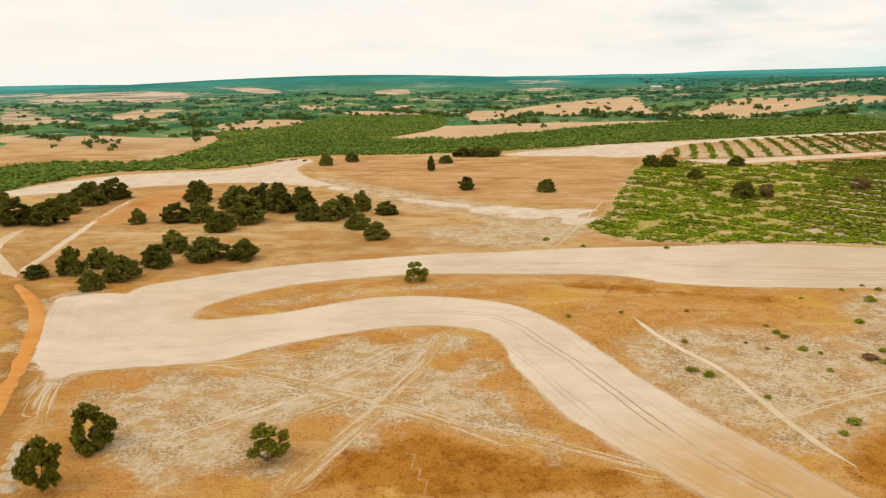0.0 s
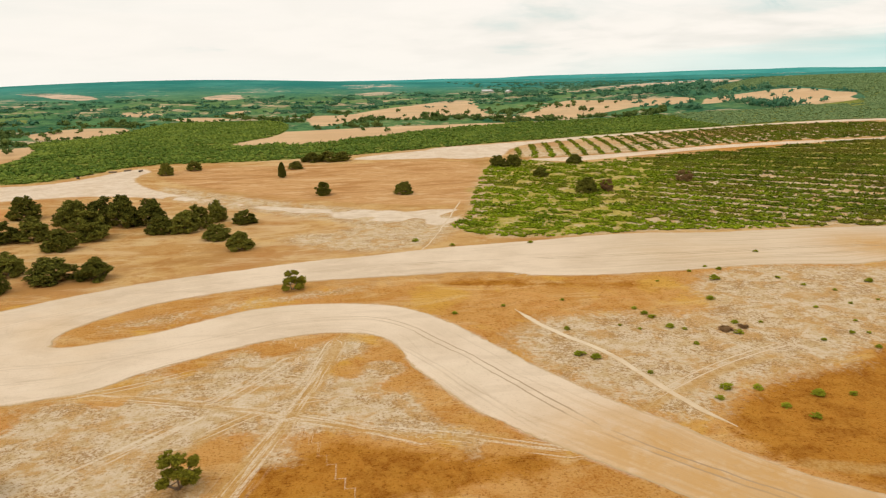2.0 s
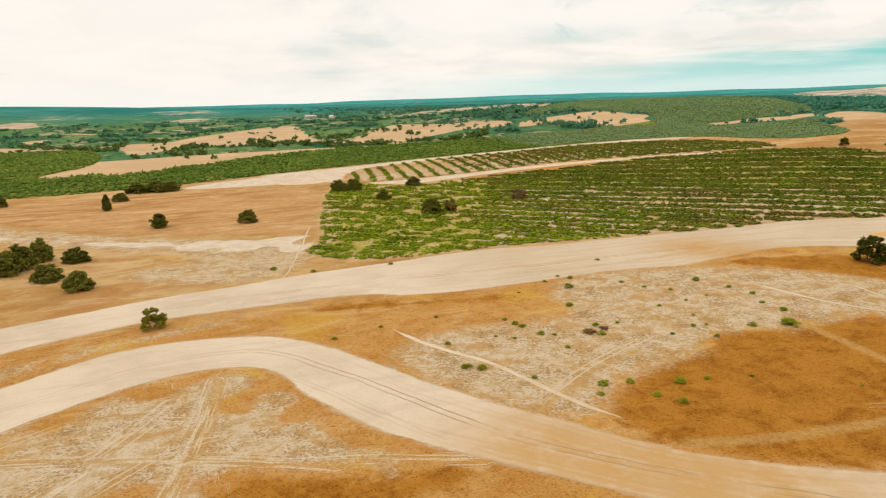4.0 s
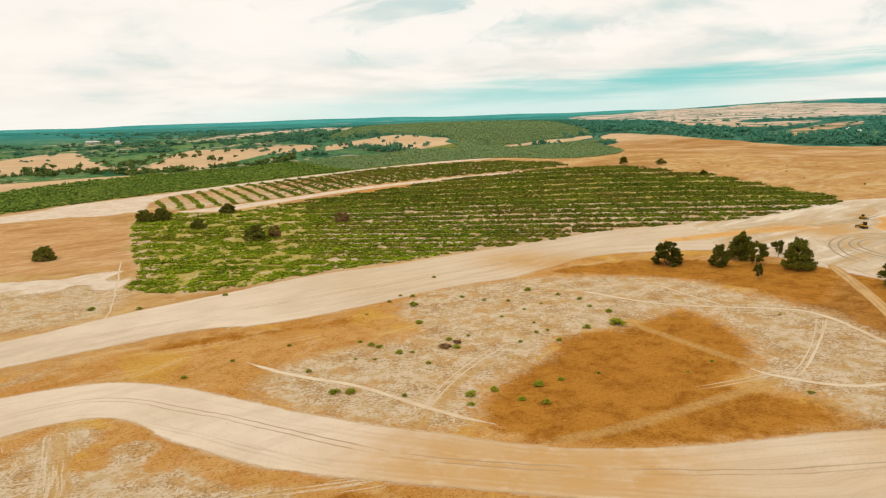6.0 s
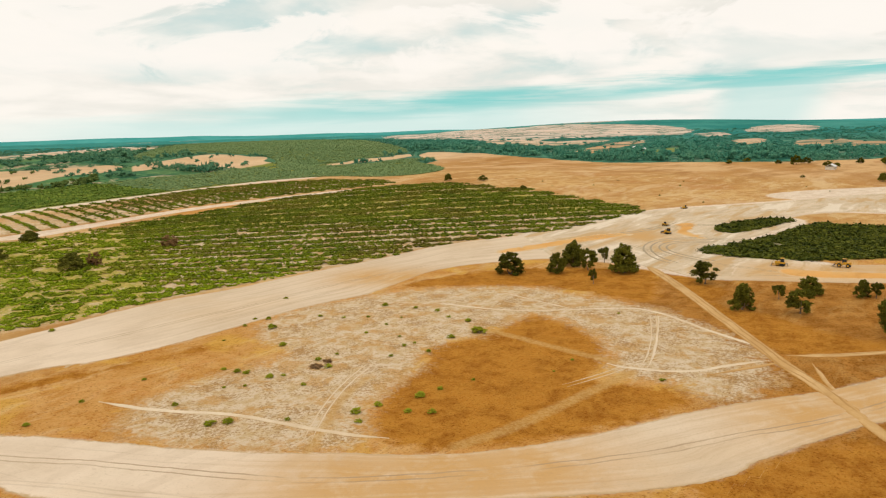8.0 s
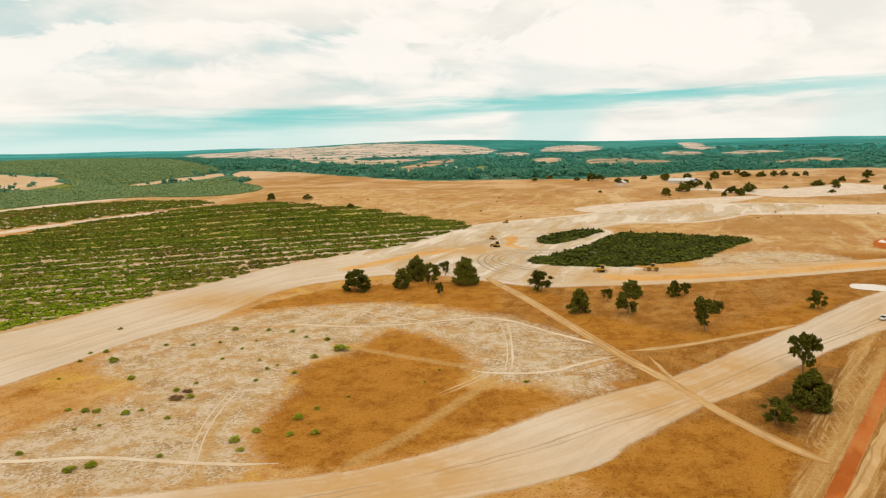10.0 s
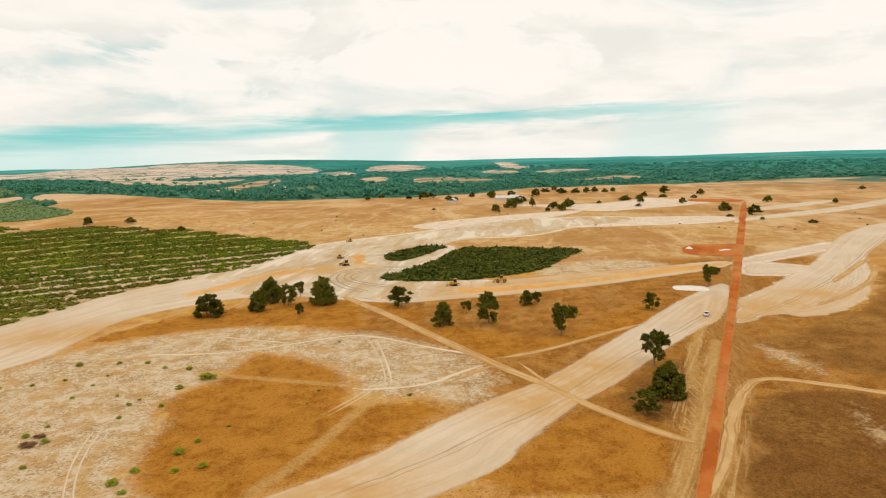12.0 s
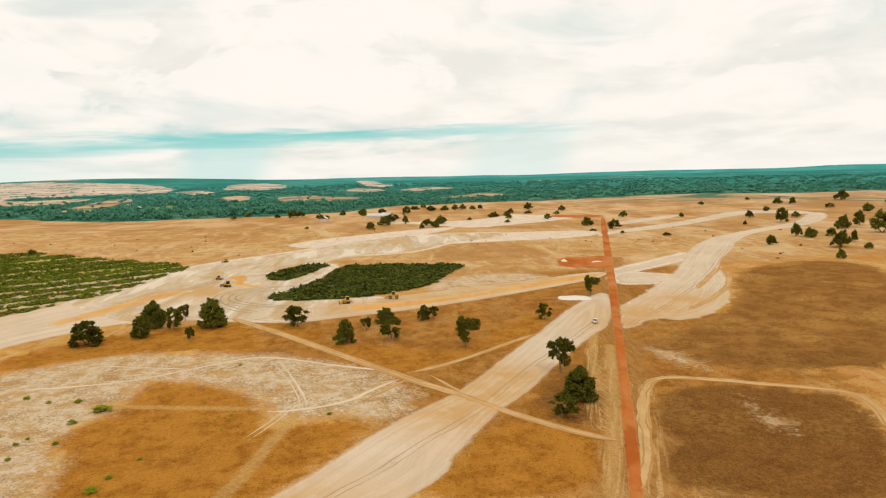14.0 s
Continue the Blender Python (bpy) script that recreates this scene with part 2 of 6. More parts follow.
    field = n.mix(n.ease(n.noise(p, 0.012, 6.0, 0.65, 0.4), 0.40, 0.60), (0.47, 0.25, 0.085), (0.62, 0.39, 0.185))
    field = n.mix(n.ease(swathe, 0.52, 0.62, 0.0, 0.6), field, (0.41, 0.205, 0.07))
    field = n.mix(n.ease(swathe, 0.46, 0.36, 0.0, 0.6), field, (0.68, 0.48, 0.28))
    field = n.mix(n.ease(n.noise(n.stretch(p, 0.012, 0.05, 1, -20), 1.0, 4.0), 0.5, 0.68, 0.0, 0.5), field, (0.324, 0.151, 0.0434))
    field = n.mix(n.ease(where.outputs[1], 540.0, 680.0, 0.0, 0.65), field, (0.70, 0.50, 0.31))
    # far fields pale to pinkish grey, the air's haze put into their colour
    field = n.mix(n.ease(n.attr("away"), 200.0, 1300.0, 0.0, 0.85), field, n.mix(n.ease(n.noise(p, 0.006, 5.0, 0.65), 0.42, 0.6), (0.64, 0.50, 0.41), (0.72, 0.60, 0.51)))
    lines = n.add("ShaderNodeTexVoronoi")
    lines.feature = "DISTANCE_TO_EDGE"
    n.put(lines.inputs["Vector"], n.stretch(p, 0.0032, 0.0075, 1, 25))
    n.put(lines.inputs["Scale"], 1.0)
    hedge = n.math("MULTIPLY", n.ease(lines.outputs["Distance"], 0.10, 0.05), n.ease(n.noise(p, 0.008, 5.0, 0.7), 0.40, 0.50))
    hedge = n.math("MULTIPLY", hedge, n.ease(n.attr("away"), 250.0, 500.0))
    field = n.mix(n.math("MULTIPLY", hedge, 0.9), field, (0.05, 0.155, 0.105))
    canopy = n.math("ADD", n.math("MULTIPLY", n.noise(p, 0.012, 5.0, 0.7), 0.45), n.math("MULTIPLY", n.noise(p, 0.11, 4.0, 0.8), 0.55))
    forest = n.mix(n.ease(canopy, 0.42, 0.57), (0.022, 0.095, 0.048), (0.115, 0.235, 0.085))
    forest = n.mix(n.ease(n.noise(n.stretch(p, 1.0, 0.5, 1, 30), 0.007, 3.0, 0.5), 0.50, 0.54, 0.0, 0.6), forest, n.mix(n.ease(canopy, 0.40, 0.6), (0.09, 0.19, 0.06), (0.20, 0.28, 0.09)))
    forest = n.mix(n.math("MULTIPLY", n.ease(n.noise(p, 0.010, 3.0, 0.6), 0.50, 0.60), n.ease(n.noise(p, 0.035, 4.0, 0.75), 0.50, 0.54, 0.0, 0.9)), forest, (0.60, 0.43, 0.27))
    # forest goes teal eastwards and with distance: haze carried by the base colour
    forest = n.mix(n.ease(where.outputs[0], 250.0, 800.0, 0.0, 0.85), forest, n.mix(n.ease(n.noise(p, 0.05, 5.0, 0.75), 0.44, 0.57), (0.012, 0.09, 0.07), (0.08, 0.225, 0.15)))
    hazed_forest = n.mix(n.ease(n.noise(p, 0.004, 7.0, 0.7), 0.40, 0.64), (0.022, 0.19, 0.165), (0.065, 0.28, 0.235))
    forest = n.mix(n.ease(n.attr("away"), 500.0, 1300.0), forest, hazed_forest)
    colour = n.mix(zone("rust", 2.2, 0.55), gold, rust)
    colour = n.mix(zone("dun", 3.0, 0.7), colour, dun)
    verge = n.mix(n.ease(streak, 0.40, 0.62), (0.43, 0.225, 0.068), (0.32, 0.14, 0.031))
    colour = n.mix(n.ease(n.math("MULTIPLY_ADD", rag, 0.35, n.attr("verge")), -3.5, 3.0, 0.0, 0.85), colour, verge)
    colour = n.mix(n.math("MULTIPLY", zone("stubble", 4.0, 1.0), 0.92), colour, stubble)
    broken = n.math("MULTIPLY", n.math("SUBTRACT", n.noise(p, 0.012, 7.0, 0.75), 0.5), n.ease(n.attr("away"), 200.0, 900.0, 0.5, 0.8))
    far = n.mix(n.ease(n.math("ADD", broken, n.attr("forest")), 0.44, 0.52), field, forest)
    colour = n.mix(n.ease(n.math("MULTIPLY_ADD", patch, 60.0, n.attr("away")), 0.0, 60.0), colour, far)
    colour = n.mix(n.math("MULTIPLY", zone("dust", 1.5, 0.16), 0.9), colour, sand)
    colour = n.mix(n.math("MULTIPLY", zone("weeds", 5.0, 0.8), n.ease(n.noise(p, 0.12, 5.0, 0.7), 0.36, 0.52, 0.15, 0.95)), colour, weeds)
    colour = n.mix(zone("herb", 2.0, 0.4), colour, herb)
    faint = n.ease(n.math("MULTIPLY_ADD", n.math("SUBTRACT", tuft, 0.5), 1.6, n.attr("faint")), -1.0, 0.9)
    colour = n.mix(n.math("MULTIPLY", faint, 0.7), colour, n.mix(speck, (0.50, 0.27, 0.075), (0.60, 0.385, 0.15)))
    # bundles of old wheel marks, side by side
    across = n.add("ShaderNodeCombineXYZ")
    n.put(across.inputs[0], n.attr("marks"))
    n.put(across.inputs[1], n.math("MULTIPLY", where.outputs[0], 0.05))
    n.put(across.inputs[2], n.math("MULTIPLY", where.outputs[1], 0.05))
    stripes = n.math("MULTIPLY", n.ease(n.noise(across.outputs[0], 1.1, 3.0, 0.6), 0.50, 0.60), n.ease(n.math("ABSOLUTE", n.attr("marks")), 4.2, 1.5))
    stripes = n.math("MULTIPLY", stripes, n.ease(clod, 0.40, 0.55, 0.35, 0.8))
    colour = n.mix(stripes, colour, n.mix(n.ease(where.outputs[0], 40.0, 60.0), (0.74, 0.62, 0.46), (0.60, 0.38, 0.16)))
    relief = n.math("ADD", n.math("MULTIPLY", tuft, 0.5), n.math("MULTIPLY", clod, 0.5))
    return colour, relief, 0.8


def sand_look(pale, mid, dark, ruts=0.55, stained=False, mottle=0.0, fade=None, width=1.0):
    def build(n):
        p = n.spot()
        inside = n.attr("inside")
        apart = n.add("ShaderNodeSeparateXYZ")
        n.put(apart.inputs[0], p)
        broad, patch, grain = n.noise(p, 0.03, 5.0, 0.6), n.noise(p, 0.16, 6.0, 0.65, 0.6), n.noise(p, 1.8, 5.0, 0.75)
        lanes = n.add("ShaderNodeCombineXYZ")
        n.put(lanes.inputs[0], n.math("MULTIPLY_ADD", patch, 1.2, n.math("MULTIPLY", inside, 0.7)))
        n.put(lanes.inputs[1], n.math("MULTIPLY", apart.outputs[0], 0.012))
        n.put(lanes.inputs[2], n.math("MULTIPLY", apart.outputs[1], 0.012))
        rut = n.noise(lanes.outputs[0], 1.0, 5.0, 0.7, 0.15)
        colour = n.mix(n.ease(broad, 0.38, 0.62), pale, mid)
        colour = n.mix(n.ease(patch, 0.5, 0.68, 0.0, 0.45), colour, pale)
        colour = n.mix(n.ease(rut, 0.55, 0.70, 0.0, ruts * 0.45), colour, dark)
        colour = n.mix(n.ease(rut, 0.44, 0.36, 0.0, 0.4), colour, tuple(min(0.8, 1.06 * c) for c in pale))
        if stained:
            colour = n.mix(n.ease(n.noise(p, 0.014, 4.0, 0.6), 0.52, 0.66, 0.0, 0.35), colour, (0.62, 0.43, 0.24))
        if mottle:
            churn = n.noise(n.stretch(p, 0.35, 1.0, 1, 50), 0.12, 6.0, 0.62, 0.8)
            colour = n.mix(n.ease(churn, 0.50, 0.62, 0.0, mottle), colour, dark)
            colour = n.mix(n.ease(churn, 0.46, 0.36, 0.0, mottle), colour, tuple(min(0.8, 1.12 * c + 0.02) for c in pale))
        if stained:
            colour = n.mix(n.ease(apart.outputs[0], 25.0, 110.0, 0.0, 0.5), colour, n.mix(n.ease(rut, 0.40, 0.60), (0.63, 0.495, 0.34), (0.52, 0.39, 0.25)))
        if mottle > 0.4 and stained:
            smear = n.noise(n.stretch(p, 0.22, 1.0, 1, 25), 0.07, 5.0, 0.6, 0.6)
            colour = n.mix(n.ease(smear, 0.50, 0.60, 0.0, 0.75), colour, (0.52, 0.335, 0.15))
            colour = n.mix(n.ease(smear, 0.45, 0.38, 0.0, 0.8), colour, (0.76, 0.655, 0.52))
        if stained:
            colour = n.mix(n.math("MULTIPLY", n.attr("stain"), n.ease(n.math("ADD", n.math("MULTIPLY", patch, 0.6), n.math("MULTIPLY", rut, 0.4)), 0.34, 0.56, 0.5, 1.0)), colour, (0.57, 0.34, 0.135))
        # a few wheel marks in pairs along the lane, worn away in places
        lane = n.attr("lane")
        for off, weight, far_on in ((-0.9, 1.3, 0.40), (0.9, 1.2, 0.42), (8.2, 0.9, 0.5), (9.6, 0.8, 0.5)):
            line = n.ease(apart.outputs[0], -35.0, 25.0, 0.25, 1.0)
            line = n.math("MULTIPLY", line, n.ease(n.math("ABSOLUTE", n.math("SUBTRACT", lane, n.math("MULTIPLY_ADD", broad, 4.4, off - 2.2))), 0.34, 0.10))
            colour = n.mix(n.math("MULTIPLY", line, n.ease(n.noise(p, 0.022, 4.0, 0.65, 0.3), far_on - 0.03, far_on + 0.12, 0.06, ruts * weight)), colour, dark)
        colour = n.mix(n.ease(grain, 0.52, 0.72, 0.0, 0.3), colour, dark)
        if fade:
            rim = n.math("MULTIPLY_ADD", n.math("ADD", patch, grain), -1.3 * width, n.math("ADD", inside, 0.9 * width))
            colour = n.mix(n.ease(rim, -0.5 * width, 0.7 * width), fade, colour)
        return colour, n.math("ADD", n.math("MULTIPLY", rut, 0.7), n.math("MULTIPLY", grain, 0.3)), 0.25
    return build


def leaf_look(dark, light, scale=0.35, dry=0.0, east=None):
    def build(n):
        p = n.spot()
        isle = n.add("ShaderNodeNewGeometry").outputs["Random Per Island"]
        who = n.add("ShaderNodeObjectInfo").outputs["Random"]
        part = n.math("MULTIPLY_ADD", n.noise(p, scale, 3.0), 0.8, n.math("MULTIPLY_ADD", isle, 0.55, n.math("MULTIPLY_ADD", who, 0.3, -0.45)))
        colour = n.mix(n.math("MULTIPLY", part, 1.0, clamp=True), dark, light)
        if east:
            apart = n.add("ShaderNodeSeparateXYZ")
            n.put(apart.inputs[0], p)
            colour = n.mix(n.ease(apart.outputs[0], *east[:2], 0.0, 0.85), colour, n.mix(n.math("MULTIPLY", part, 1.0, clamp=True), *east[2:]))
        if dry:
            colour = n.mix(n.ease(n.noise(p, 0.022, 4.0, 0.6), 0.48, 0.62, 0.0, dry), colour, (0.21, 0.135, 0.03))
        return colour, None, 0
    return build


def plain_look(a, b, scale=3.0):
    def build(n):
        v = n.noise(n.spot(), scale, 5.0, 0.65)
        return n.mix(n.ease(v, 0.35, 0.68), a, b), v, 0.02
    return build


GROUND = material("dry_grassland", ground_look, 1.0, 0.02)
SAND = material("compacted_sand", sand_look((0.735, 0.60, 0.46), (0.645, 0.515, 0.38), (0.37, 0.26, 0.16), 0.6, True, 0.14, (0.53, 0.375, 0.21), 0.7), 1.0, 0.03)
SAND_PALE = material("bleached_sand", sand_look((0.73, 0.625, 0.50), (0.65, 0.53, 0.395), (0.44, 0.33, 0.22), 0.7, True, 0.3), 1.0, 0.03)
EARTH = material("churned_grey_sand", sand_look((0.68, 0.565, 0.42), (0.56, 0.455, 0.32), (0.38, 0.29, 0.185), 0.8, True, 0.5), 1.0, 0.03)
TRAIL = material("beaten_path", sand_look((0.73, 0.60, 0.44), (0.67, 0.52, 0.35), (0.52, 0.36, 0.20), 0.5, False, 0.3, (0.58, 0.42, 0.235), 0.3), 1.0, 0.03)
ORANGE = material("orange_laterite", sand_look((0.47, 0.125, 0.022), (0.53, 0.21, 0.06), (0.30, 0.07, 0.013), 1.0, False, 0.45, (0.50, 0.24, 0.08), 0.3), 1.0, 0.03)
OCHRE = material("fresh_ochre_fill", sand_look((0.67, 0.35, 0.105), (0.66, 0.41, 0.17), (0.52, 0.26, 0.075), 0.6, False, 0.35, (0.63, 0.47, 0.29), 2.2), 1.0, 0.03)
BARK = material("gum_bark", plain_look((0.16, 0.11, 0.07), (0.36, 0.28, 0.20), 2.0), 0.9)
LEAF = material("gum_leaves", leaf_look((0.06, 0.06, 0.006), (0.42, 0.39, 0.038)), 0.85, 0.05)
LEAF_DARK = material("dark_gum_leaves", leaf_look((0.031, 0.033, 0.0045), (0.235, 0.222, 0.023)), 0.85, 0.05)
LEAF_MID = material("olive_gum_leaves", leaf_look((0.042, 0.048, 0.007), (0.33, 0.31, 0.05), 0.25), 0.85, 0.05)
LEAF_LIGHT = material("fresh_leaves", leaf_look((0.19, 0.21, 0.012), (0.48, 0.50, 0.04)), 0.85, 0.05)
LEAF_DRY = material("dry_brown_leaves", leaf_look((0.17, 0.085, 0.03), (0.36, 0.21, 0.09)), 0.8)
SHRUB = material("shrub_leaves", leaf_look((0.06, 0.10, 0.005), (0.46, 0.55, 0.022), 0.05, 0.35, (110.0, 250.0, (0.036, 0.055, 0.006), (0.275, 0.31, 0.028))), 0.85, 0.05)
SHRUB_DARK = material("dense_shrub_leaves", leaf_look((0.024, 0.038, 0.005), (0.205, 0.21, 0.028), 0.09), 0.85, 0.05)
SCRUB = material("heath_leaves", leaf_look((0.075, 0.135, 0.02), (0.29, 0.345, 0.055), 0.03), 0.85, 0.05)
# heath leaves again, with distance haze greyed into the colour
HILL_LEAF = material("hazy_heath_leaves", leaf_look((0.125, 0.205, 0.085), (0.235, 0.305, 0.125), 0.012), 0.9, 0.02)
# leaf colours include the distance haze, more teal towards the east
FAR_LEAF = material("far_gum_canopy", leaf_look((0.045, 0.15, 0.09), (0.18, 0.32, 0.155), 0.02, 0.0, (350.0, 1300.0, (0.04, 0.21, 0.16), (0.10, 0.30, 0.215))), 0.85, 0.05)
NEAR_WOOD = material("paddock_gum_leaves", leaf_look((0.032, 0.07, 0.018), (0.17, 0.215, 0.055), 0.04), 0.85, 0.05)
OCHRE_TRACK = material("dusty_track", sand_look((0.60, 0.39, 0.18), (0.55, 0.335, 0.135), (0.38, 0.20, 0.065), 0.6, False, 0.3, (0.46, 0.24, 0.07), 0.5), 1.0, 0.03)
ORANGE_LIGHT = material("light_orange_gravel", sand_look((0.68, 0.30, 0.075), (0.66, 0.34, 0.11), (0.52, 0.20, 0.045), 0.5, False, 0.3), 1.0, 0.03)
RUT = material("turned_damp_sand", sand_look((0.40, 0.32, 0.215), (0.36, 0.285, 0.19), (0.28, 0.21, 0.13), 0.5, False, 0.0, (0.58, 0.47, 0.33), 0.6), 1.0, 0.03)
RED_SOIL = material("bare_red_soil", sand_look((0.56, 0.24, 0.07), (0.56, 0.30, 0.115), (0.42, 0.155, 0.04), 0.5, False, 0.45, (0.58, 0.335, 0.13), 6.0), 1.0, 0.03)
WHEEL = material("wheel_worn_soil", sand_look((0.72, 0.59, 0.43), (0.66, 0.50, 0.33), (0.50, 0.33, 0.16), 0.5, False, 0.0, (0.56, 0.39, 0.20), 0.22), 1.0, 0.03)
# the teal of the horizon haze is this ridge's base colour
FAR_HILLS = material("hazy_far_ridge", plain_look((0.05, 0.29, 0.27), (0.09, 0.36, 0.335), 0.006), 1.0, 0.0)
WHITE_SAND = material("white_sand", plain_look((0.72, 0.65, 0.55), (0.82, 0.76, 0.67), 0.8), 0.95)
DIRT_HEAP = material("pale_spoil", plain_look((0.48, 0.36, 0.22), (0.66, 0.54, 0.38), 1.2), 0.95)

# ---- plan: outlines in metres ----
ROAD_LOW = [(-85.4, 167.5), (-73, 171.5), (-62.2, 175.9), (-54.8, 182), (-46.8, 187.4), (-35.1, 192), (-19.5, 191.1), (-4.1, 186.7), (3.2, 180.1), (9.9, 170.6), (14.5, 160.5), (20.7, 147.5), (25.1, 137.5), (30.6, 128.1), (36.2, 118.5), (42.5, 110.6), (45.3, 104.1), (51.6, 95.4), (58.6, 87.8), (66.6, 80.8), (76.3, 74.6), (87, 68.4), (98.4, 61.5), (104.9, 56.8), (119, 46), (128.1, 36.8), (171.7, 14), (193.7, 0.8), (230.7, -17.3), (277, -49.6), (199.1, -27.8), (182.2, -14.8), (158.7, -0.1)]
ROAD_LOW += [(138.9, 10.5), (118, 22.9), (108.3, 30.4), (94, 37.4), (80.2, 44.1), (80.2, 44.1), (74, 45.5), (61.3, 54.8), (20.6, 104.3), (12.2, 113.3), (7.4, 121), (3.1, 131.1), (-0.3, 139.8), (-4, 149.3), (-2.6, 147.9), (-5.4, 159.5), (-10.2, 164.1), (-17.1, 166.9), (-25.3, 166.9), (-37.1, 163.4), (-43.1, 159.9), (-52.4, 154), (-60.1, 148.8), (-64.6, 143.2), (-71, 139.3), (-86.2, 136.9), (-96.4, 132.2), (-97.9, 127.8), (-109.2, 137.6), (-120.1, 155.7), (-131.2, 175.9), (-134.7, 185.4), (-122.1, 193.8), (-97.2, 181.9)]
ROAD_UP = [(-122.1, 193.8), (-101.7, 210.8), (-78.4, 225.5), (-51.7, 233.5), (-30.4, 241.6), (-5.3, 244.4), (14, 250.4), (48.7, 253.3), (71.9, 256.7), (96.2, 257.8), (118.2, 251.4), (145.6, 250), (174.9, 247.2), (205.8, 242.3), (243.3, 239.4), (283, 215.9), (311.2, 199.1), (352.5, 193.2), (392.9, 183), (438.9, 147.2), (477.9, 116.7), (549, 74), (569, 7), (564, -41), (522, -35), (506, 11), (445, 42.2), (438.2, 92.4), (385.8, 108.8), (361.6, 133.9), (283.2, 118.5), (269.1, 77.8), (287.2, 35.9), (303.5, -4.4)]
ROAD_UP += [(330.5, -63.9), (305.3, -56.9), (270.2, 0.3), (254.9, 27.2), (240.4, 59.2), (236.7, 75), (226, 96.9), (231.2, 107.1), (244.8, 124.6), (246.3, 150.2), (237.7, 172.9), (224.5, 185.2), (208.8, 197.9), (189.4, 204.5), (167.8, 201.1), (150.4, 199.1), (143.9, 197.6), (124.2, 203), (110, 204.3), (90.6, 203.3), (77.9, 203.6), (65.5, 203.3), (47.7, 205.6), (32, 210.2), (44.2, 206.3), (29.1, 216.1), (-4.7, 215.3), (-27.3, 215.4), (-38.7, 213.1), (-54.9, 207.6), (-70.4, 201), (-82.8, 188.1), (-88, 178.5), (-85.4, 167.5), (-99.1, 154.3)]
ROAD_WEST = [(-136.5, 188.1), (-131, 175.9), (-122.1, 162.2), (-111.3, 144), (-105.8, 134.7), (-101.6, 130.7), (-98.4, 131.2), (-88.5, 135.9), (-94.6, 154.8), (-123.3, 186.1)]
ROAD_RIGHT = [(199.9, -31.2), (231, -40), (246.4, -54), (273.8, -72), (296.7, -88.2), (325.5, -105.1), (360.1, -122.8), (403.7, -145), (453.6, -179.7), (484.3, -216.7), (517, -264), (536, -295), (582, -331), (614, -355), (620, -374), (567, -347), (513, -295), (494.3, -257.3), (466.1, -217.3), (426.7, -188.4), (381, -161.9), (348.1, -139.5), (317.9, -124.7), (289.9, -116.4), (259.4, -102.8), (239.6, -93.8), (217.5, -80.6), (204.2, -67.7), (196.1, -53.3), (204.9, -48.8), (197.7, -38.3), (186.5, -27.4)]
BRANCH_A = [(327.8, -69.1), (346.6, -92.1), (369.8, -118.7), (385.2, -137.2), (361.6, -125.7), (351.6, -111.5), (330.3, -86.3), (316.5, -65.6)]
BRANCH_B = [(314.5, -65.6), (313.3, -80.3), (299.1, -92.2), (284.2, -81.8), (283.2, -69.6), (287.2, -57.9)]
ROAD_FAR = [(524, -116), (562, -168), (585, -204), (617, -246), (668, -294), (686, -343), (629, -372), (602, -349), (646, -322), (622, -279), (574, -227), (537, -175), (519, -129), (492.6, -107.3)]
ROAD_THIN = [(618, -161), (645, -204), (675, -249), (643, -236), (610, -192), (582, -149)]
PALE_E = [(167.8, -26.8), (149.4, -37.2), (133.8, -37.7), (125.6, -38.3), (132.4, -31.8), (149.1, -24.1)]
PALE_F = [(111.8, -34.2), (97.4, -33.4), (86, -34.8), (77.7, -33.7), (81.8, -29.6), (93.3, -28.3)]
OCHRE_D = [(-187.1, 280.8), (-197.2, 316.7), (-204.1, 354.3), (-196.3, 374.9), (-177.4, 378.4), (-166, 354.5), (-174.3, 331.4), (-172.4, 291.9)]
ORANGE_ROAD = [(692, -166), (326.5, -63.5), (206.6, -29.5), (146.6, -12.2), (115.9, -3.3), (85.8, 5.5), (58.5, 13.4), (8, 28.2), (7.2, 24.8), (58, 10.1), (78.9, 3.6), (115.2, -6.9), (205.8, -33.2), (325.4, -67.8), (690, -172)]
ORANGE_SPUR = [(387.2, -49.1), (388, -65.7), (390.5, -85.1), (333.3, -68.9), (343.4, -54.6), (351.1, -41.5)]
ORANGE_SPUR_FAR = [(732, -120), (705, -172), (666, -160), (697, -113)]
ORANGE_TRACK = [(-102.3, 113.6), (-105.4, 121.7), (-114.7, 140.4), (-124.4, 157.3), (-134.7, 172.8), (-145.9, 185.2), (-157.6, 196.2), (-157.8, 199.5), (-144, 188.4), (-130.8, 174.4), (-122.7, 162.1), (-111.9, 142.7), (-102.2, 122.4), (-94.7, 107.3), (-89.5, 96.7)]
PAD_WHITE = [(259, -20), (258.5, -26), (257, -33), (251, -33.5), (246, -33), (247, -26), (249, -19), (254, -19)]
SAND_FAR = [(-296.8, 361.6), (-277.3, 422.9), (-236.3, 454.1), (-194.1, 459.8), (-166, 532), (-145, 507), (-153.4, 479), (-131, 429.8), (-82.4, 380.1), (-46.2, 355.2), (-7.3, 339.8), (31, 332.3), (42.9, 325.4), (29.3, 288.6), (24.5, 283.2), (16.3, 294.1), (-18.9, 312.2), (-62.5, 352), (-112.6, 389.2), (-155.7, 409), (-194.1, 399.5), (-231.6, 380.7), (-283.1, 344.3)]
SAND_FAR2 = [(-16, 548), (53, 581), (100, 599), (124, 606), (120, 587), (95, 509), (84, 524), (-11, 529)]
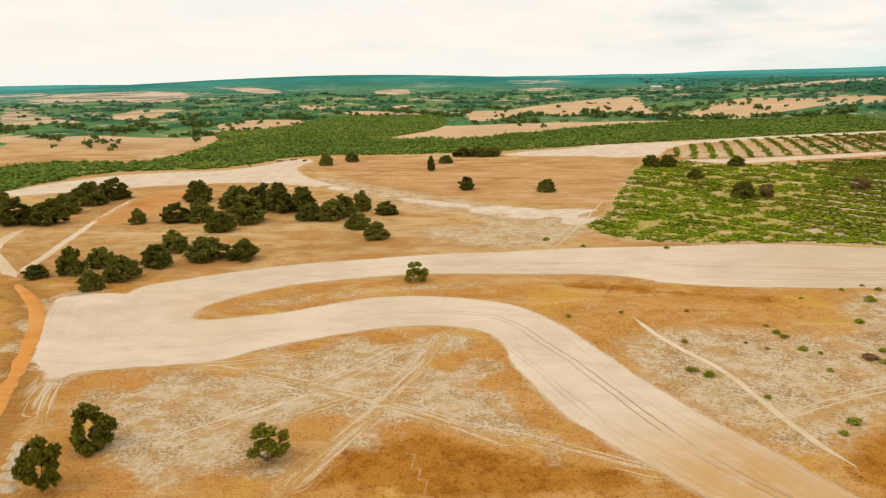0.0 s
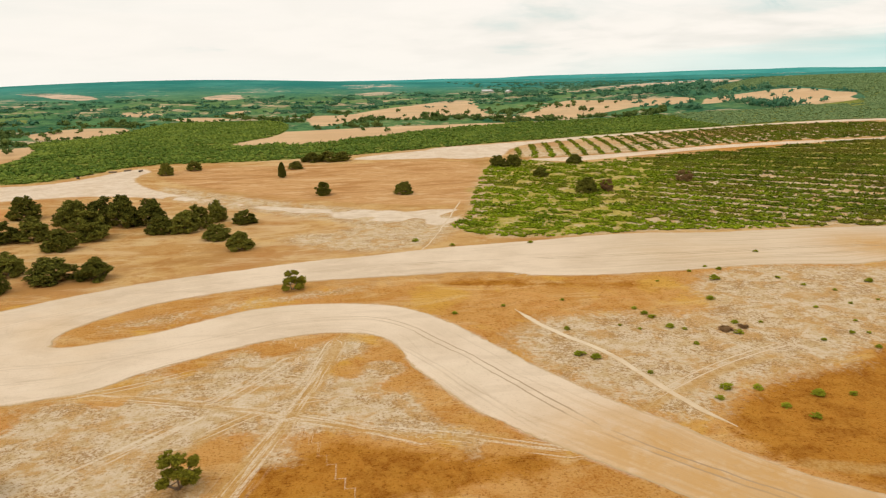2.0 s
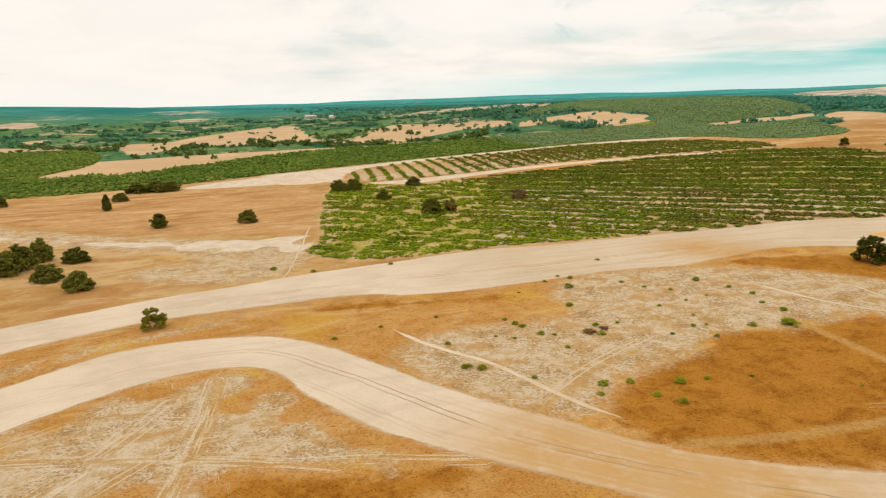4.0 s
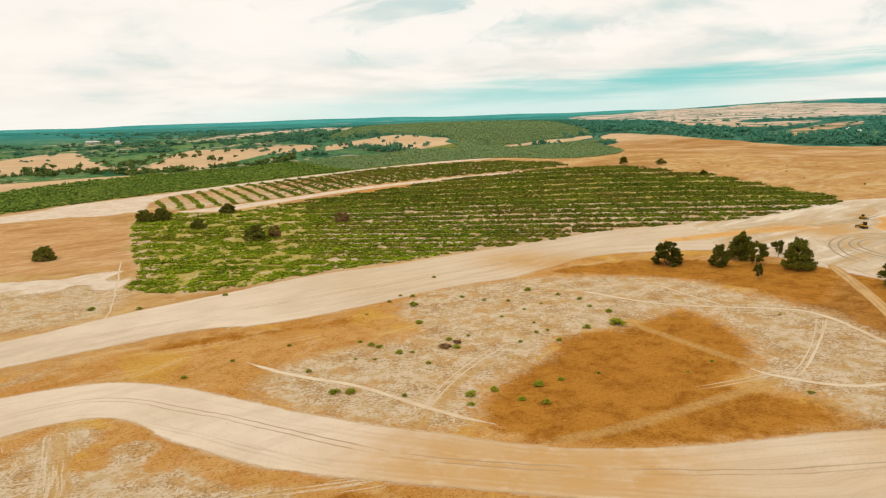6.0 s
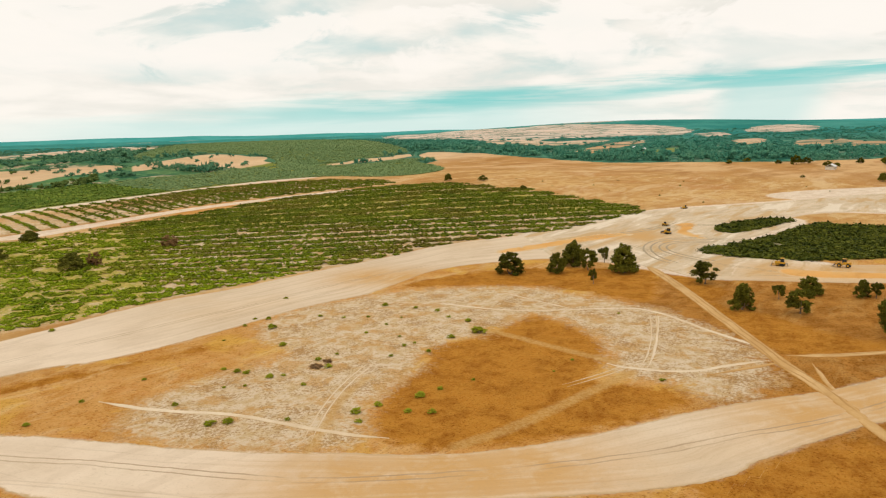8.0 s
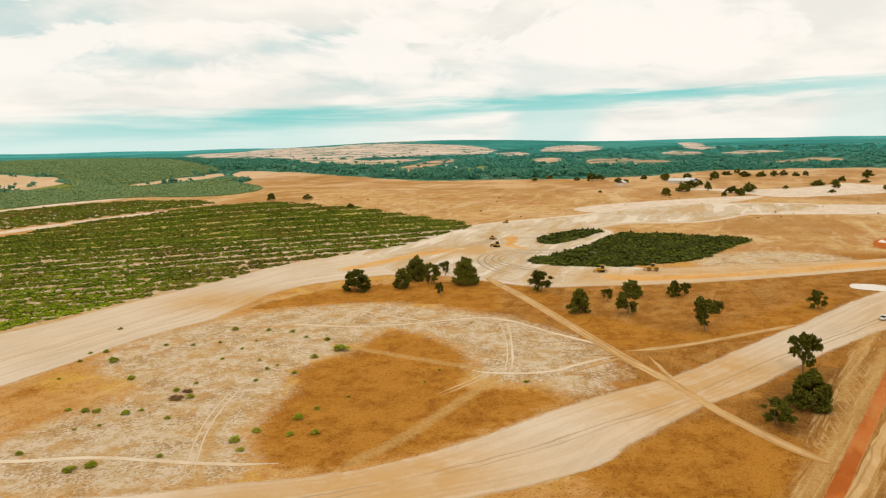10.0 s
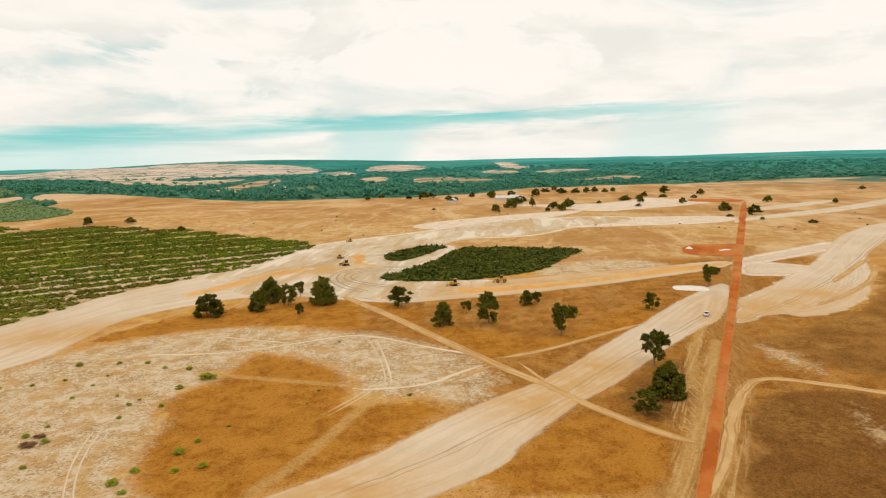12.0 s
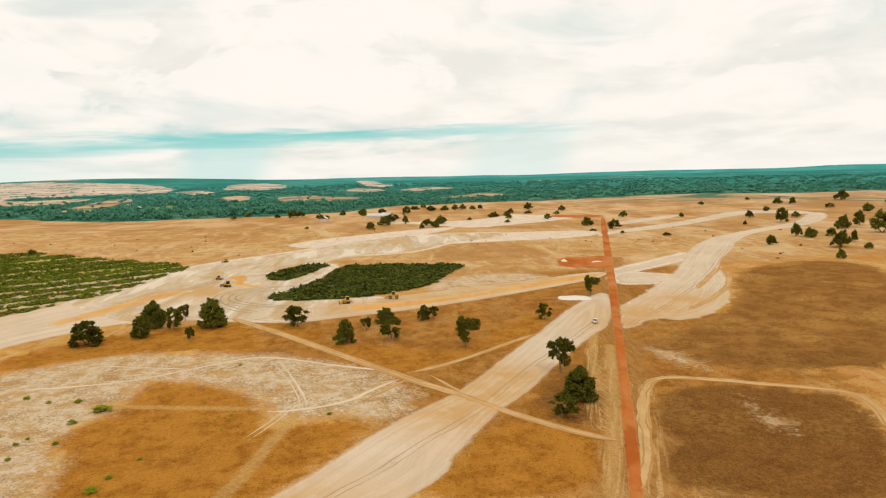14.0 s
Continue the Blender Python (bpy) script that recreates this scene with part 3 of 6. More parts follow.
SAND_STRIP = [(46, 593), (112, 599), (163, 615), (222, 634), (306, 631), (375, 637), (482, 586), (469, 571), (364, 620), (295, 612), (212, 612), (155, 592), (126, 586), (82, 504), (36, 534)]
SAND_STRIP2 = [(104, 501), (134.6, 497.3), (188, 502), (268, 509), (328.7, 485.1), (369.4, 461.6), (425.2, 418.1), (418.9, 412.6), (361.3, 452.6), (319.1, 472.8), (258.4, 493.3), (178.3, 483), (133, 472.2)]
PALE_A = [(32.8, 167.7), (49.8, 169.6), (68.1, 165.3), (80.9, 166.9), (84.9, 194.9), (111.4, 206.1), (131.2, 199), (152.6, 191.7), (167.5, 177.3), (187.3, 153.6), (181.8, 127.5), (179.9, 106.2), (175, 90.9), (160.9, 71.8), (147.8, 57.2), (118.8, 48.3), (105.9, 58.5), (116.5, 69.4), (112.2, 81.4), (120.2, 90.1), (133.1, 94.6), (144, 104.7), (148.6, 116.6), (155.2, 132.7), (136, 132.1), (119.9, 134.1), (107.5, 140.2), (91.8, 129.9), (76.3, 128.3), (59.6, 119.9), (47.2, 109.4), (40.7, 115.4), (33.5, 124.4), (24.2, 142.3), (22.1, 157.5)]
PALE_B = [(-97.1, 128.9), (-70.3, 137.8), (-52, 153), (-38.3, 162.6), (-18.2, 164.5), (-6.8, 147.6), (0.4, 121.4), (6.9, 109.4), (-2.3, 108.8), (-17.9, 113.6), (-26.3, 106.9), (-38.7, 109.5), (-45.4, 90.6), (-61.2, 87.8), (-76.9, 99.6)]
PALE_C = [(-137.9, 453.1), (-68.8, 389), (17.8, 322.6), (31, 332.3), (36, 288.7), (14, 250.4), (-5.4, 246), (-34.1, 258.5), (-51.6, 288.5), (-6.4, 294), (-60.4, 340), (-110.1, 380.1)]
PALE_D = [(329.1, 34.5), (339.7, -9.5), (314.3, -35.4), (303.5, -4.4), (287.2, 35.9), (295.8, 41.2)]
BROWN_A = [(106.5, 141.3), (119.9, 134.1), (133.7, 130.4), (153.6, 131.7), (148.6, 116.6), (136, 98.7), (124.8, 91), (112.5, 90.4), (105.1, 84.8), (111.6, 67.3), (103.9, 61.4), (88, 68.9), (76.9, 75), (59.2, 88.3), (49.1, 105), (57.5, 117.6), (73.7, 125.6), (90.3, 128.5)]
BROWN_B = [(157.3, 196.2), (186.5, 192.8), (216.3, 172.6), (237.9, 125.9), (229.5, 104.3), (213, 84), (192.7, 87.4), (186.7, 66.8), (177.1, 51), (167.5, 32.8), (214, 8.1), (242.6, -17.5), (177.9, 5.5), (169.3, 21.7), (155.5, 42.2), (145.2, 54), (178.6, 77.7), (239, 123.2), (182, 97.5), (187.5, 120), (189.8, 143.4), (171, 180.2)]
BROWN_E = [(0.4, 208.2), (28.8, 213.6), (43.6, 203.5), (78.5, 199.4), (80.5, 179.2), (74.3, 179.3), (55.8, 188.4), (33.5, 190.3), (11.3, 197.3)]
BROWN_F = [(-36.1, 91.9), (-30.1, 106.5), (-21.2, 110.3), (-17.9, 114), (-11.7, 110.1), (2.3, 103.7), (13.8, 104.2), (24.7, 96.3)]
BROWN_G = [(114.9, 23.3), (136.1, 11), (149, 0.2), (174.2, -14.7), (173.4, -18.4), (116.2, -1.6), (92.8, 5.8), (94.3, 14.5)]
CLAY = [(-147, 513), (-51, 518), (28, 513), (80, 500), (52.1, 355.1), (39.2, 336.7), (5.8, 347.3), (-49.3, 380), (-130.4, 452.9)]
BROWN_I = [(115.9, -3), (90.4, 12.7), (104, 28.8), (90.6, 37.7), (72.1, 49.9), (63.3, 58.1), (58.6, 14.2)]
DUN_A = [(119.1, -15.2), (117.4, -35.3), (106.4, -54.7), (99.4, -59), (81.2, -53.4), (70.2, -50), (43.7, -31.2), (56.7, 7.6), (86.4, -1.8)]
DUN_B = [(297.8, -121.8), (337.4, -177.8), (292.3, -212.2), (124.9, -89.4), (124.9, -75.7), (132.3, -42.4), (153.3, -29.3), (167.2, -28.6), (202.2, -73.4), (244.6, -100.4)]
SHRUB_MAIN = [(24.6, 290.5), (33.6, 269.6), (51.2, 259.9), (73.1, 259.3), (97.8, 260.5), (121.3, 256), (147.8, 252.8), (175.8, 248.2), (205.8, 242.3), (243.3, 239.4), (283, 215.9), (311.2, 199.1), (352.5, 193.2), (392.9, 183), (403.6, 202.3), (411.2, 233.4), (425.4, 270.9), (439.6, 307.6), (428.9, 320.5), (443.3, 367.8), (418.9, 412.6), (356.2, 447), (314.6, 467), (259.7, 464.2), (216.4, 471.1), (169.8, 464.9), (133.7, 464), (104, 501), (80.4, 482.5), (63, 423.2), (46.4, 355.6), (39.4, 312.1)]
SHRUB_STRIP = [(111, 558), (155, 592), (212, 612), (295, 612), (360, 615), (456, 557), (447.2, 471.4), (431.9, 424), (375.2, 468), (333.8, 491.7), (272, 516), (190, 508), (137, 503), (106, 507)]
SCRUB_FAR = [(-288.5, 351), (-288.8, 408.1), (-272.9, 451), (-234.6, 459), (-198.4, 470.2), (-170, 546), (-95, 542), (-16, 562), (102, 611), (313, 636), (495, 600), (471.1, 458.6), (597, 490), (706, 636), (595, 640), (574, 697), (633, 800), (545, 763), (447, 746), (372, 773), (276, 761), (188, 776), (128, 768), (76, 751), (-14, 682), (-108, 620), (-210, 738), (-256, 680), (-261, 563), (-279.3, 485.6), (-335.6, 498.9), (-375.6, 461)]
GROVE = [(290.7, 120), (305.2, 109.7), (326.2, 100.9), (362, 92.4), (386.2, 91.4), (387.6, 67.1), (378.8, 19.2), (370.1, 11.4), (346.8, 24.4), (303.4, 38.2), (292.9, 52.3), (281.8, 68.2), (276, 89), (277.4, 116)]
GROVE_SMALL = [(357.5, 133.1), (391.1, 116.6), (399.3, 101.6), (389.5, 99.4), (359.6, 108.6), (340.5, 115.5), (337.6, 124.5)]
TRACK_T1 = [(28.5, 176.6), (31.4, 164.8), (36.6, 154.4), (41.9, 145.2), (43.6, 138), (46.6, 125.3), (49.7, 115.2), (52.8, 107)]
TRACK_T2 = [(146.5, 170), (149.1, 150.4), (154.1, 134.1), (166.3, 118.9), (175.8, 106.2), (173, 93.7), (162.4, 78.9), (151, 58)]
TRACK_T3 = [(141.7, 55.2), (134.6, 62.6), (123.1, 69.4), (119.1, 84.9), (120.2, 90.1)]
TRACK_T4 = [(171.5, 95.8), (145.4, 85.9), (126.8, 81.2)]
TRACK_T5 = [(129.5, 139.7), (128.2, 124.5), (124.6, 105.7), (121.9, 87.9)]
TRACK_T6 = [(57.5, 93.7), (70.8, 89.2), (90.9, 86.3), (105.9, 83.8), (116.4, 82.1)]
TRACK_T8 = [(147.8, 52.4), (152.5, 42.2), (169.6, 23.5), (189.9, 3.5)]
TRACK_T9 = [(123.5, 65.3), (134.7, 56.8), (144.8, 50.7)]
TRACK_T10 = [(57.7, 11.3), (70.1, 5.4), (88.6, -0.7), (107.6, -7.2), (120.9, -12.6), (126.3, -16.7), (128.3, -21.6), (124.6, -30.2), (116.9, -43.5), (109.5, -56.6), (105.1, -60.9), (99.5, -61.6), (88.6, -57.6), (75.2, -52.4)]
TRACK_T11 = [(59, 16.2), (82.9, 8.2), (120.6, -3.5), (166.2, -16.4)]
TRACK_T12 = [(-58.5, 137.5), (-35.1, 127.1), (-16.5, 118), (-2.3, 110.7), (11.6, 109.6)]
TRACK_T13 = [(-36, 91.7), (-29.5, 112.6), (-22.7, 132), (-16.9, 164.6)]
TRACK_T14 = [(-92.3, 135.1), (-75.8, 138.1), (-60.8, 140.1), (-43.8, 142.5)]
TRACK_T15 = [(-42, 113.4), (-34.8, 125.8), (-25.3, 134.6)]
TRACK_T16 = [(36.2, 114.3), (48.7, 121.8), (64.1, 132.5), (72.6, 134.9)]
TRACK_T17 = [(40.7, 117.2), (62.7, 131), (78.9, 137)]
TRACK_T18 = [(-163.1, 205.8), (-182, 222.7), (-200.7, 242.8), (-210.1, 267.4), (-212.1, 278.4)]
TRACK_T19 = [(-164.9, 209.1), (-174.1, 240.4), (-186.4, 279.7), (-198.1, 323.7), (-204.3, 357.6)]
TRACK_T20 = [(172.4, 158.1), (168.7, 141.6), (164.1, 121.7)]
TRACK_T21 = [(58.4, 11.2), (78.4, 1)]
TRACK_T22 = [(-100.2, 125.8), (-90.7, 116), (-80.5, 98.9)]
TRACK_T23 = [(144.1, 45.7), (132.8, 41.2), (122.2, 35.7)]
FAR_G5 = [(493.7, 443.9), (585, 551), (722, 602), (848, 659), (848, 601), (787, 423), (742, 230), (472.4, 152.1), (451.5, 191.1), (433.2, 244.5), (453.4, 301.4), (453.3, 352.9)]
FIELD_A = [(-561, 720), (-467, 643), (-457, 672), (-436, 695), (-377, 679), (-291, 663), (-281, 626), (-293, 611), (-298, 589), (-304, 547), (-314, 532), (-314, 511), (-356, 541), (-378, 546), (-390, 535), (-392, 523), (-376, 477)]
FIELD_B = [(-808, 1046), (-804, 1079), (-703, 977), (-538, 839), (-504, 804), (-515, 802), (-584, 852), (-577, 788), (-634, 816)]
FIELD_C = [(-566, 942), (-590, 1054), (-560, 1075), (-528, 1066), (-500, 1019), (-510, 985), (-484, 920), (-487, 868), (-533, 894)]
FIELD_D = [(-347, 770), (-355, 837), (-343, 878), (-286, 884), (-256, 847), (-270, 794), (-284, 759), (-320, 753)]
FIELD_E = [(-897, 1190), (-969, 1353), (-964, 1477), (-904, 1529), (-773, 1532), (-680, 1444), (-622, 1294), (-618, 1220), (-654, 1208), (-734, 1257), (-801, 1258), (-833, 1206)]
FIELD_F = [(-721, 1636), (-698, 1664), (-650, 1648), (-520, 1543), (-504, 1459), (-532, 1437), (-602, 1525)]
FIELD_G = [(-365, 1134), (-352, 1155), (-291, 1118), (-277, 1047), (-323, 1057)]
FIELD_H = [(-249, 1001), (-221, 1026), (-173, 986), (-176, 957), (-210, 936), (-241, 970)]
FIELD_I = [(-201, 1099), (-182, 1145), (-163, 1140), (-168, 1080), (-186, 1061)]
FIELD_J = [(-307, 1484), (-303, 1591), (-255, 1612), (-225, 1495), (-231, 1423), (-284, 1430)]
FIELD_K = [(-65, 756), (-20, 776), (30, 778), (80, 791), (100, 780), (80, 756), (27, 740), (-21, 728), (-51, 716), (-64, 716)]
FIELD_L = [(-72, 968), (-56, 1005), (-26, 989), (22, 1076), (86, 1146), (154, 1230), (194, 1209), (169, 1059), (165, 914), (144, 847), (125, 920), (76, 893), (51, 883), (8, 942), (-17, 879), (-38, 837), (-69, 856)]
FIELD_M = [(161, 899), (181, 841), (245, 969), (313, 1080), (348, 1002), (402, 980), (456, 956), (440, 908), (404, 873), (351, 884), (281, 828), (234, 796), (202, 820), (171, 827)]
FIELD_N = [(377, 1293), (453, 1367), (662, 1629), (968, 1993), (1112, 2021), (761, 1346), (630, 1147), (614, 1240), (527, 1260), (451, 1239), (401, 1222)]
FIELD_O = [(417, 855), (471, 931), (536, 942), (582, 965), (618, 939), (612, 886), (617, 830), (575, 784), (559, 738), (527, 733), (498, 766), (495, 816), (474, 869), (436, 851)]
FIELD_P = [(559, 686), (613, 699), (671, 703), (741, 701), (784, 705), (740, 668), (684, 662), (641, 674), (592, 677)]
FIELD_Q = [(2571, 1950), (2552, 1783), (2432, 1510), (2638, 1523), (2584, 1288), (2515, 1028), (2371, 852), (2186, 749), (1811, 636), (1704, 663), (1735, 749), (1578, 786), (1501, 884), (1260, 756), (1335, 736), (1465, 678), (1244, 627), (1060, 593), (1087, 676), (1065, 747), (1389, 1009), (1672, 1308), (1091, 944), (1812, 1709), (2169, 1940), (2150, 1749)]
FIELD_R = [(931, 516), (1136, 565), (1371, 612), (1396, 573), (1222, 527), (1018, 491), (902, 474)]
FIELD_S = [(1948, 539), (2359, 597), (2521, 532), (2422, 448), (2050, 368), (1815, 389), (1869, 478)]
FIELD_T = [(1382, 411), (1494, 376), (1299, 321), (1215, 346)]
FIELD_U = [(1277, 280), (1461, 278), (1306, 233), (1154, 224), (1173, 251)]
FIELD_V = [(1815, 623), (1933, 579), (1601, 460), (1577, 513)]
FIELD_W = [(1624, 184), (1836, 145), (1603, 68), (1477, 112)]
FIELD_X = [(2794, 212), (3040, 168), (2127, 71), (1771, 78), (2144, 146)]
FIELD_Y = [(1603, 49), (1758, -23), (1671, -89), (1525, -51), (1499, 31)]
FIELD_Z = [(1152, -5), (1208, -57), (1312, -108), (1251, -148), (1174, -129), (1154, -75)]
FIELD_AA = [(1262, 372), (1440, 360), (1350, 329), (1175, 323)]
FIELD_AB = [(1225, 250), (1441, 238), (1329, 201), (1298, 144), (1211, 108), (1159, 152), (1128, 196)]
FIELD_AC = [(-3, 1564), (35, 1659), (84, 1634), (67, 1534), (20, 1492)]
LAWN_A = [(890, 409), (993, 426), (1143, 426), (1023, 380), (932, 385)]
LAWN_B = [(-505, 992), (-501, 1039), (-437, 1033), (-417, 980), (-452, 971)]
HEATH_HILL = [(501, 656), (550, 727), (564, 745), (627, 843), (629, 909), (621, 992), (547, 994), (488, 999), (684, 1215), (830, 1350), (1000, 1300), (1080, 1150), (902, 843), (803, 722), (742, 708), (634, 704), (569, 685), (613, 652), (718, 657), (760, 629), (620, 613), (510, 617)]
HEATH_WEST = [(-246, 475), (-267, 526), (-271, 608), (-289, 664), (-322, 720), (-277, 740), (-252, 831), (-240, 933), (-163, 927), (-96, 924), (-79, 754), (-125, 676), (-119, 643), (-73, 672), (-67, 612), (-121, 577), (-182, 571), (-203, 525), (-211, 490)]
FAR_PLAIN = [(457, 456), (556, 550), (598, 560), (676, 565), (728, 619), (709, 633), (808, 708), (847, 677), (819, 605), (782, 534), (753, 432), (829, 283), (836, 191), (896, 116), (980, 55), (984, -15), (1010, -74), (982, -198), (1034, -301), (1024, -434), (960, -492), (919, -554), (952, -678), (715, -526), (246, -178), (445, -104), (453, 54), (424, 247), (411, 373)]
PALE_FIELD = [(507, 148), (545, 131), (587, 86), (629, 26), (638, -15), (585, 12), (537, 54), (497, 96), (484, 130)]
WHITE_FLAT = [(726, 85), (708, 37), (695, 9), (714, -47), (774, -83), (741, -100), (725, -130), (699, -155), (657, -116), (629, -63), (608, -13), (647, 10), (676, 37), (693, 66)]
TRACK_T24 = [(40, 351), (30, 313), (21, 281), (14, 257), (8, 243)]
PALE_G = [(-85, 182), (-62, 193), (-35, 204), (-8, 209), (-12, 199), (-38, 193), (-58, 183), (-72, 176)]
FAR_K1 = [(792, 630), (761, 315), (756, 151), (690, 114), (885, 22), (937, -94), (941, -291), (854, -376), (726, -435), (278.2, -163.7), (445.3, -104.1), (453.3, 53.9), (424.4, 247.4), (411.2, 373)]
FAR_K7 = [(899, -370), (823, -456), (715, -526), (245.6, -178.2), (313.4, -164.1), (462.4, -178.1)]
ROAD_FAR2 = [(462.6, 135.3), (512, 99), (552, 31), (564, -41), (552, -126), (502, -112), (495.1, -31.3), (489.2, 33.1), (429.6, 91.6)]
OCHRE_A = [(261.4, 79.7), (261.4, 60), (272.2, 26.1), (293.8, -3), (324.8, -62.4), (308.7, -57.9), (275.8, -0.5), (261.3, 26.8), (246.3, 59.5), (246, 75.8)]
OCHRE_B = [(243.4, 204.9), (279.4, 189.5), (301.2, 182.8), (318.6, 167), (308.7, 162.4), (282, 176), (263.2, 183.1), (234.3, 197.7)]
OCHRE_C = [(354.5, 157.5), (364.2, 146.3), (346, 138.3), (333.2, 141), (319.7, 124.2), (313.3, 127.4), (328.2, 147.7), (342.6, 146.4)]
DIAG = [(242.9, 124.5), (214.9, 102), (166.3, 67.3), (140.3, 49.1), (123.4, 35.7), (108.9, 27), (95, 15.9), (89.2, 10.9), (85, 5.9), (83, 7.5), (87.2, 12.9), (93, 18.3), (107.1, 29.6), (121.4, 38.5), (138.1, 52.1), (164.1, 70.5), (212.3, 105.4), (240.1, 127.9)]
LANE_LOW = [(-120.6, 151.4), (-100.9, 157.4), (-70.2, 157.1), (-45.4, 169), (-29.9, 178.6), (-11, 177.3), (-1, 169.3), (6.6, 154.9), (15.3, 137.4), (20.8, 124.4), (26.4, 113.8), (32.1, 104.4), (51.7, 82.1), (66, 68.3), (83.6, 55), (107.1, 36.6), (140.1, 18.4), (175.9, -5.5), (221.8, -32.5)]
LANE_UP = [(-131.7, 165.6), (-114.3, 180.5), (-94.9, 195.7), (-73.9, 212), (-40.4, 223), (-5, 230.8), (48.2, 226.8), (93.4, 225), (98.7, 222), (151.4, 221.2), (208.7, 211), (260.1, 185.6), (296.1, 160.2)]
LANE_EARTH = [(293.3, 161.9), (267.5, 130.3), (257.1, 101.1), (252.6, 80.1)]
LANE_RIGHT = [(194.4, -32.7), (229.8, -63.2), (293.5, -107.1), (422.2, -181.8), (478.9, -238.7), (522, -312), (666, -475)]
MARKS_A = [(-18.6, 159.9), (-23.9, 131.9), (-29.3, 112.4), (-34.7, 94.3)]
MARKS_B = [(-67, 137.8), (-57.1, 134.6), (-42.5, 129.6), (-32.4, 126.1), (-21.4, 121.2), (-14, 117.3), (-2.3, 110.7)]
MARKS_C = [(-43.3, 115.2), (-36.5, 121.5), (-31.7, 126.1), (-22.8, 130.2), (-13.5, 129.3)]
MARKS_T = [(-92.2, 115.2), (-96.1, 123.5), (-99.8, 131.7)]
MARKS_U = [(-100.2, 122.8), (-100.8, 127), (-101.2, 133.8)]
MARKS_V = [(87.9, 143.7), (76.9, 140.2), (63.3, 133.9), (50.3, 125.9), (41.6, 119.5)]
MARKS_E = [(-95.5, 117.3), (-97.9, 124.4), (-98.5, 131.2)]
MARKS_F = [(-88.5, 111.7), (-93.6, 121), (-97.5, 130.7)]
MARKS_G = [(-75.8, 138.1), (-61.1, 141), (-45.9, 149.9)]
MARKS_H = [(-13.9, 116.7), (2.6, 110.9), (20.9, 103.1)]
MARKS_I = [(170.5, 97.2), (149.7, 88.3), (131.1, 82.5), (118.7, 80.3)]
MARKS_J = [(59, 16.4), (79.9, 9.2), (116.2, -1.6), (147, -10.6)]
MARKS_K = [(57.7, 8.7), (78.6, 1.5), (106.3, -6.6), (119.1, -11.7)]
MARKS_L = [(-34.7, 145.8), (-26.3, 140.2), (-15.6, 138.6)]
MARKS_N = [(-60.6, 106.7), (-51.8, 116.8), (-40.5, 130.6), (-28.2, 151.2)]
MARKS_Q = [(99.6, 91.8), (111.7, 87), (125.2, 83.5), (136.4, 74.9)]
MARKS_R = [(93.5, 8.6), (120.7, 1.9), (145.9, -4.6), (178.2, -14.5)]
MARKS_S = [(120.6, 0.8), (157.9, -7.5), (202.3, -22.1)]
MARKS = [MARKS_A, MARKS_B, MARKS_C, MARKS_T, MARKS_U, MARKS_V, MARKS_E, MARKS_F, MARKS_G, MARKS_H, MARKS_I, MARKS_L, MARKS_N, MARKS_Q]
BUNDLES = [MARKS_A, MARKS_N, MARKS_B, MARKS_H, MARKS_J, MARKS_K, MARKS_R, MARKS_T]
DIAG_LANE = [(241.5, 126.2), (213.6, 103.7), (165.2, 68.9), (139.2, 50.6), (122.4, 37.1), (108, 28.3), (94, 17.1), (88.2, 11.9), (84, 6.7)]
LOOP_A = [(252.1, 118.8), (262.2, 131.9), (281.4, 143.5), (302.8, 145.5), (314.5, 133.9), (319.7, 110.6), (315.5, 86)]
LOOP_B = [(262.3, 105.5), (271.7, 126.3), (284.5, 136.9), (299.7, 137.5), (307.9, 126.3), (309.3, 102.8)]
LOOP_C = [(325.8, 162.2), (340.8, 156.8), (355, 143.8), (361.6, 128.3)]
LOOP_D = [(292, 179), (311.6, 170.5), (329.5, 160.1), (364.7, 156.6)]
BARE_A = [(260.3, -87.8), (284.3, -102.7), (302.1, -115), (322, -127.3)]
BARE_B = [(214.3, -63.8), (241.7, -89.2), (266.9, -106.7), (304, -123.7)]
STAINS = [(122.8, 32.3), (110.2, 39.6), (137, 24), (40.3, 91.3), (49.9, 83.1), (34.2, 100.7), (57.3, 76.6), (49.2, 91.8), (173.2, 206.1), (167.6, 218.6), (308.9, 157.1), (254.5, 73.5), (262.3, 55.3), (270.1, 37), (280.7, 17.4), (294.6, -3.2), (309.2, -25.9), (217.8, -53.8), (196.4, -34.6), (237.2, -72.1), (214.1, -43.8)]
HEAPS = [(-85.6, 102.2), (-83.9, 99.1), (-82.4, 96.1), (-80.7, 93), (-78.9, 89.8)]
HOUSES = [(745, 136), (775, 65), (771, 76), (298, 1416), (1003, 438), (270, 1494), (1049, 462)]
EARTHWORKS = [(286, 217), (315, 201), (357, 195), (399, 185), (444, 148), (482, 117), (551, 74), (569, 7), (564, -41), (522, -35), (507, 11), (446, 42), (441, 92), (402, 112), (396, 96), (370, 98), (300, 112), (280, 122), (276, 95), (280, 70), (268, 60), (256, 62), (245, 75), (232, 97), (240, 125), (248, 150), (240, 173), (262, 192)]


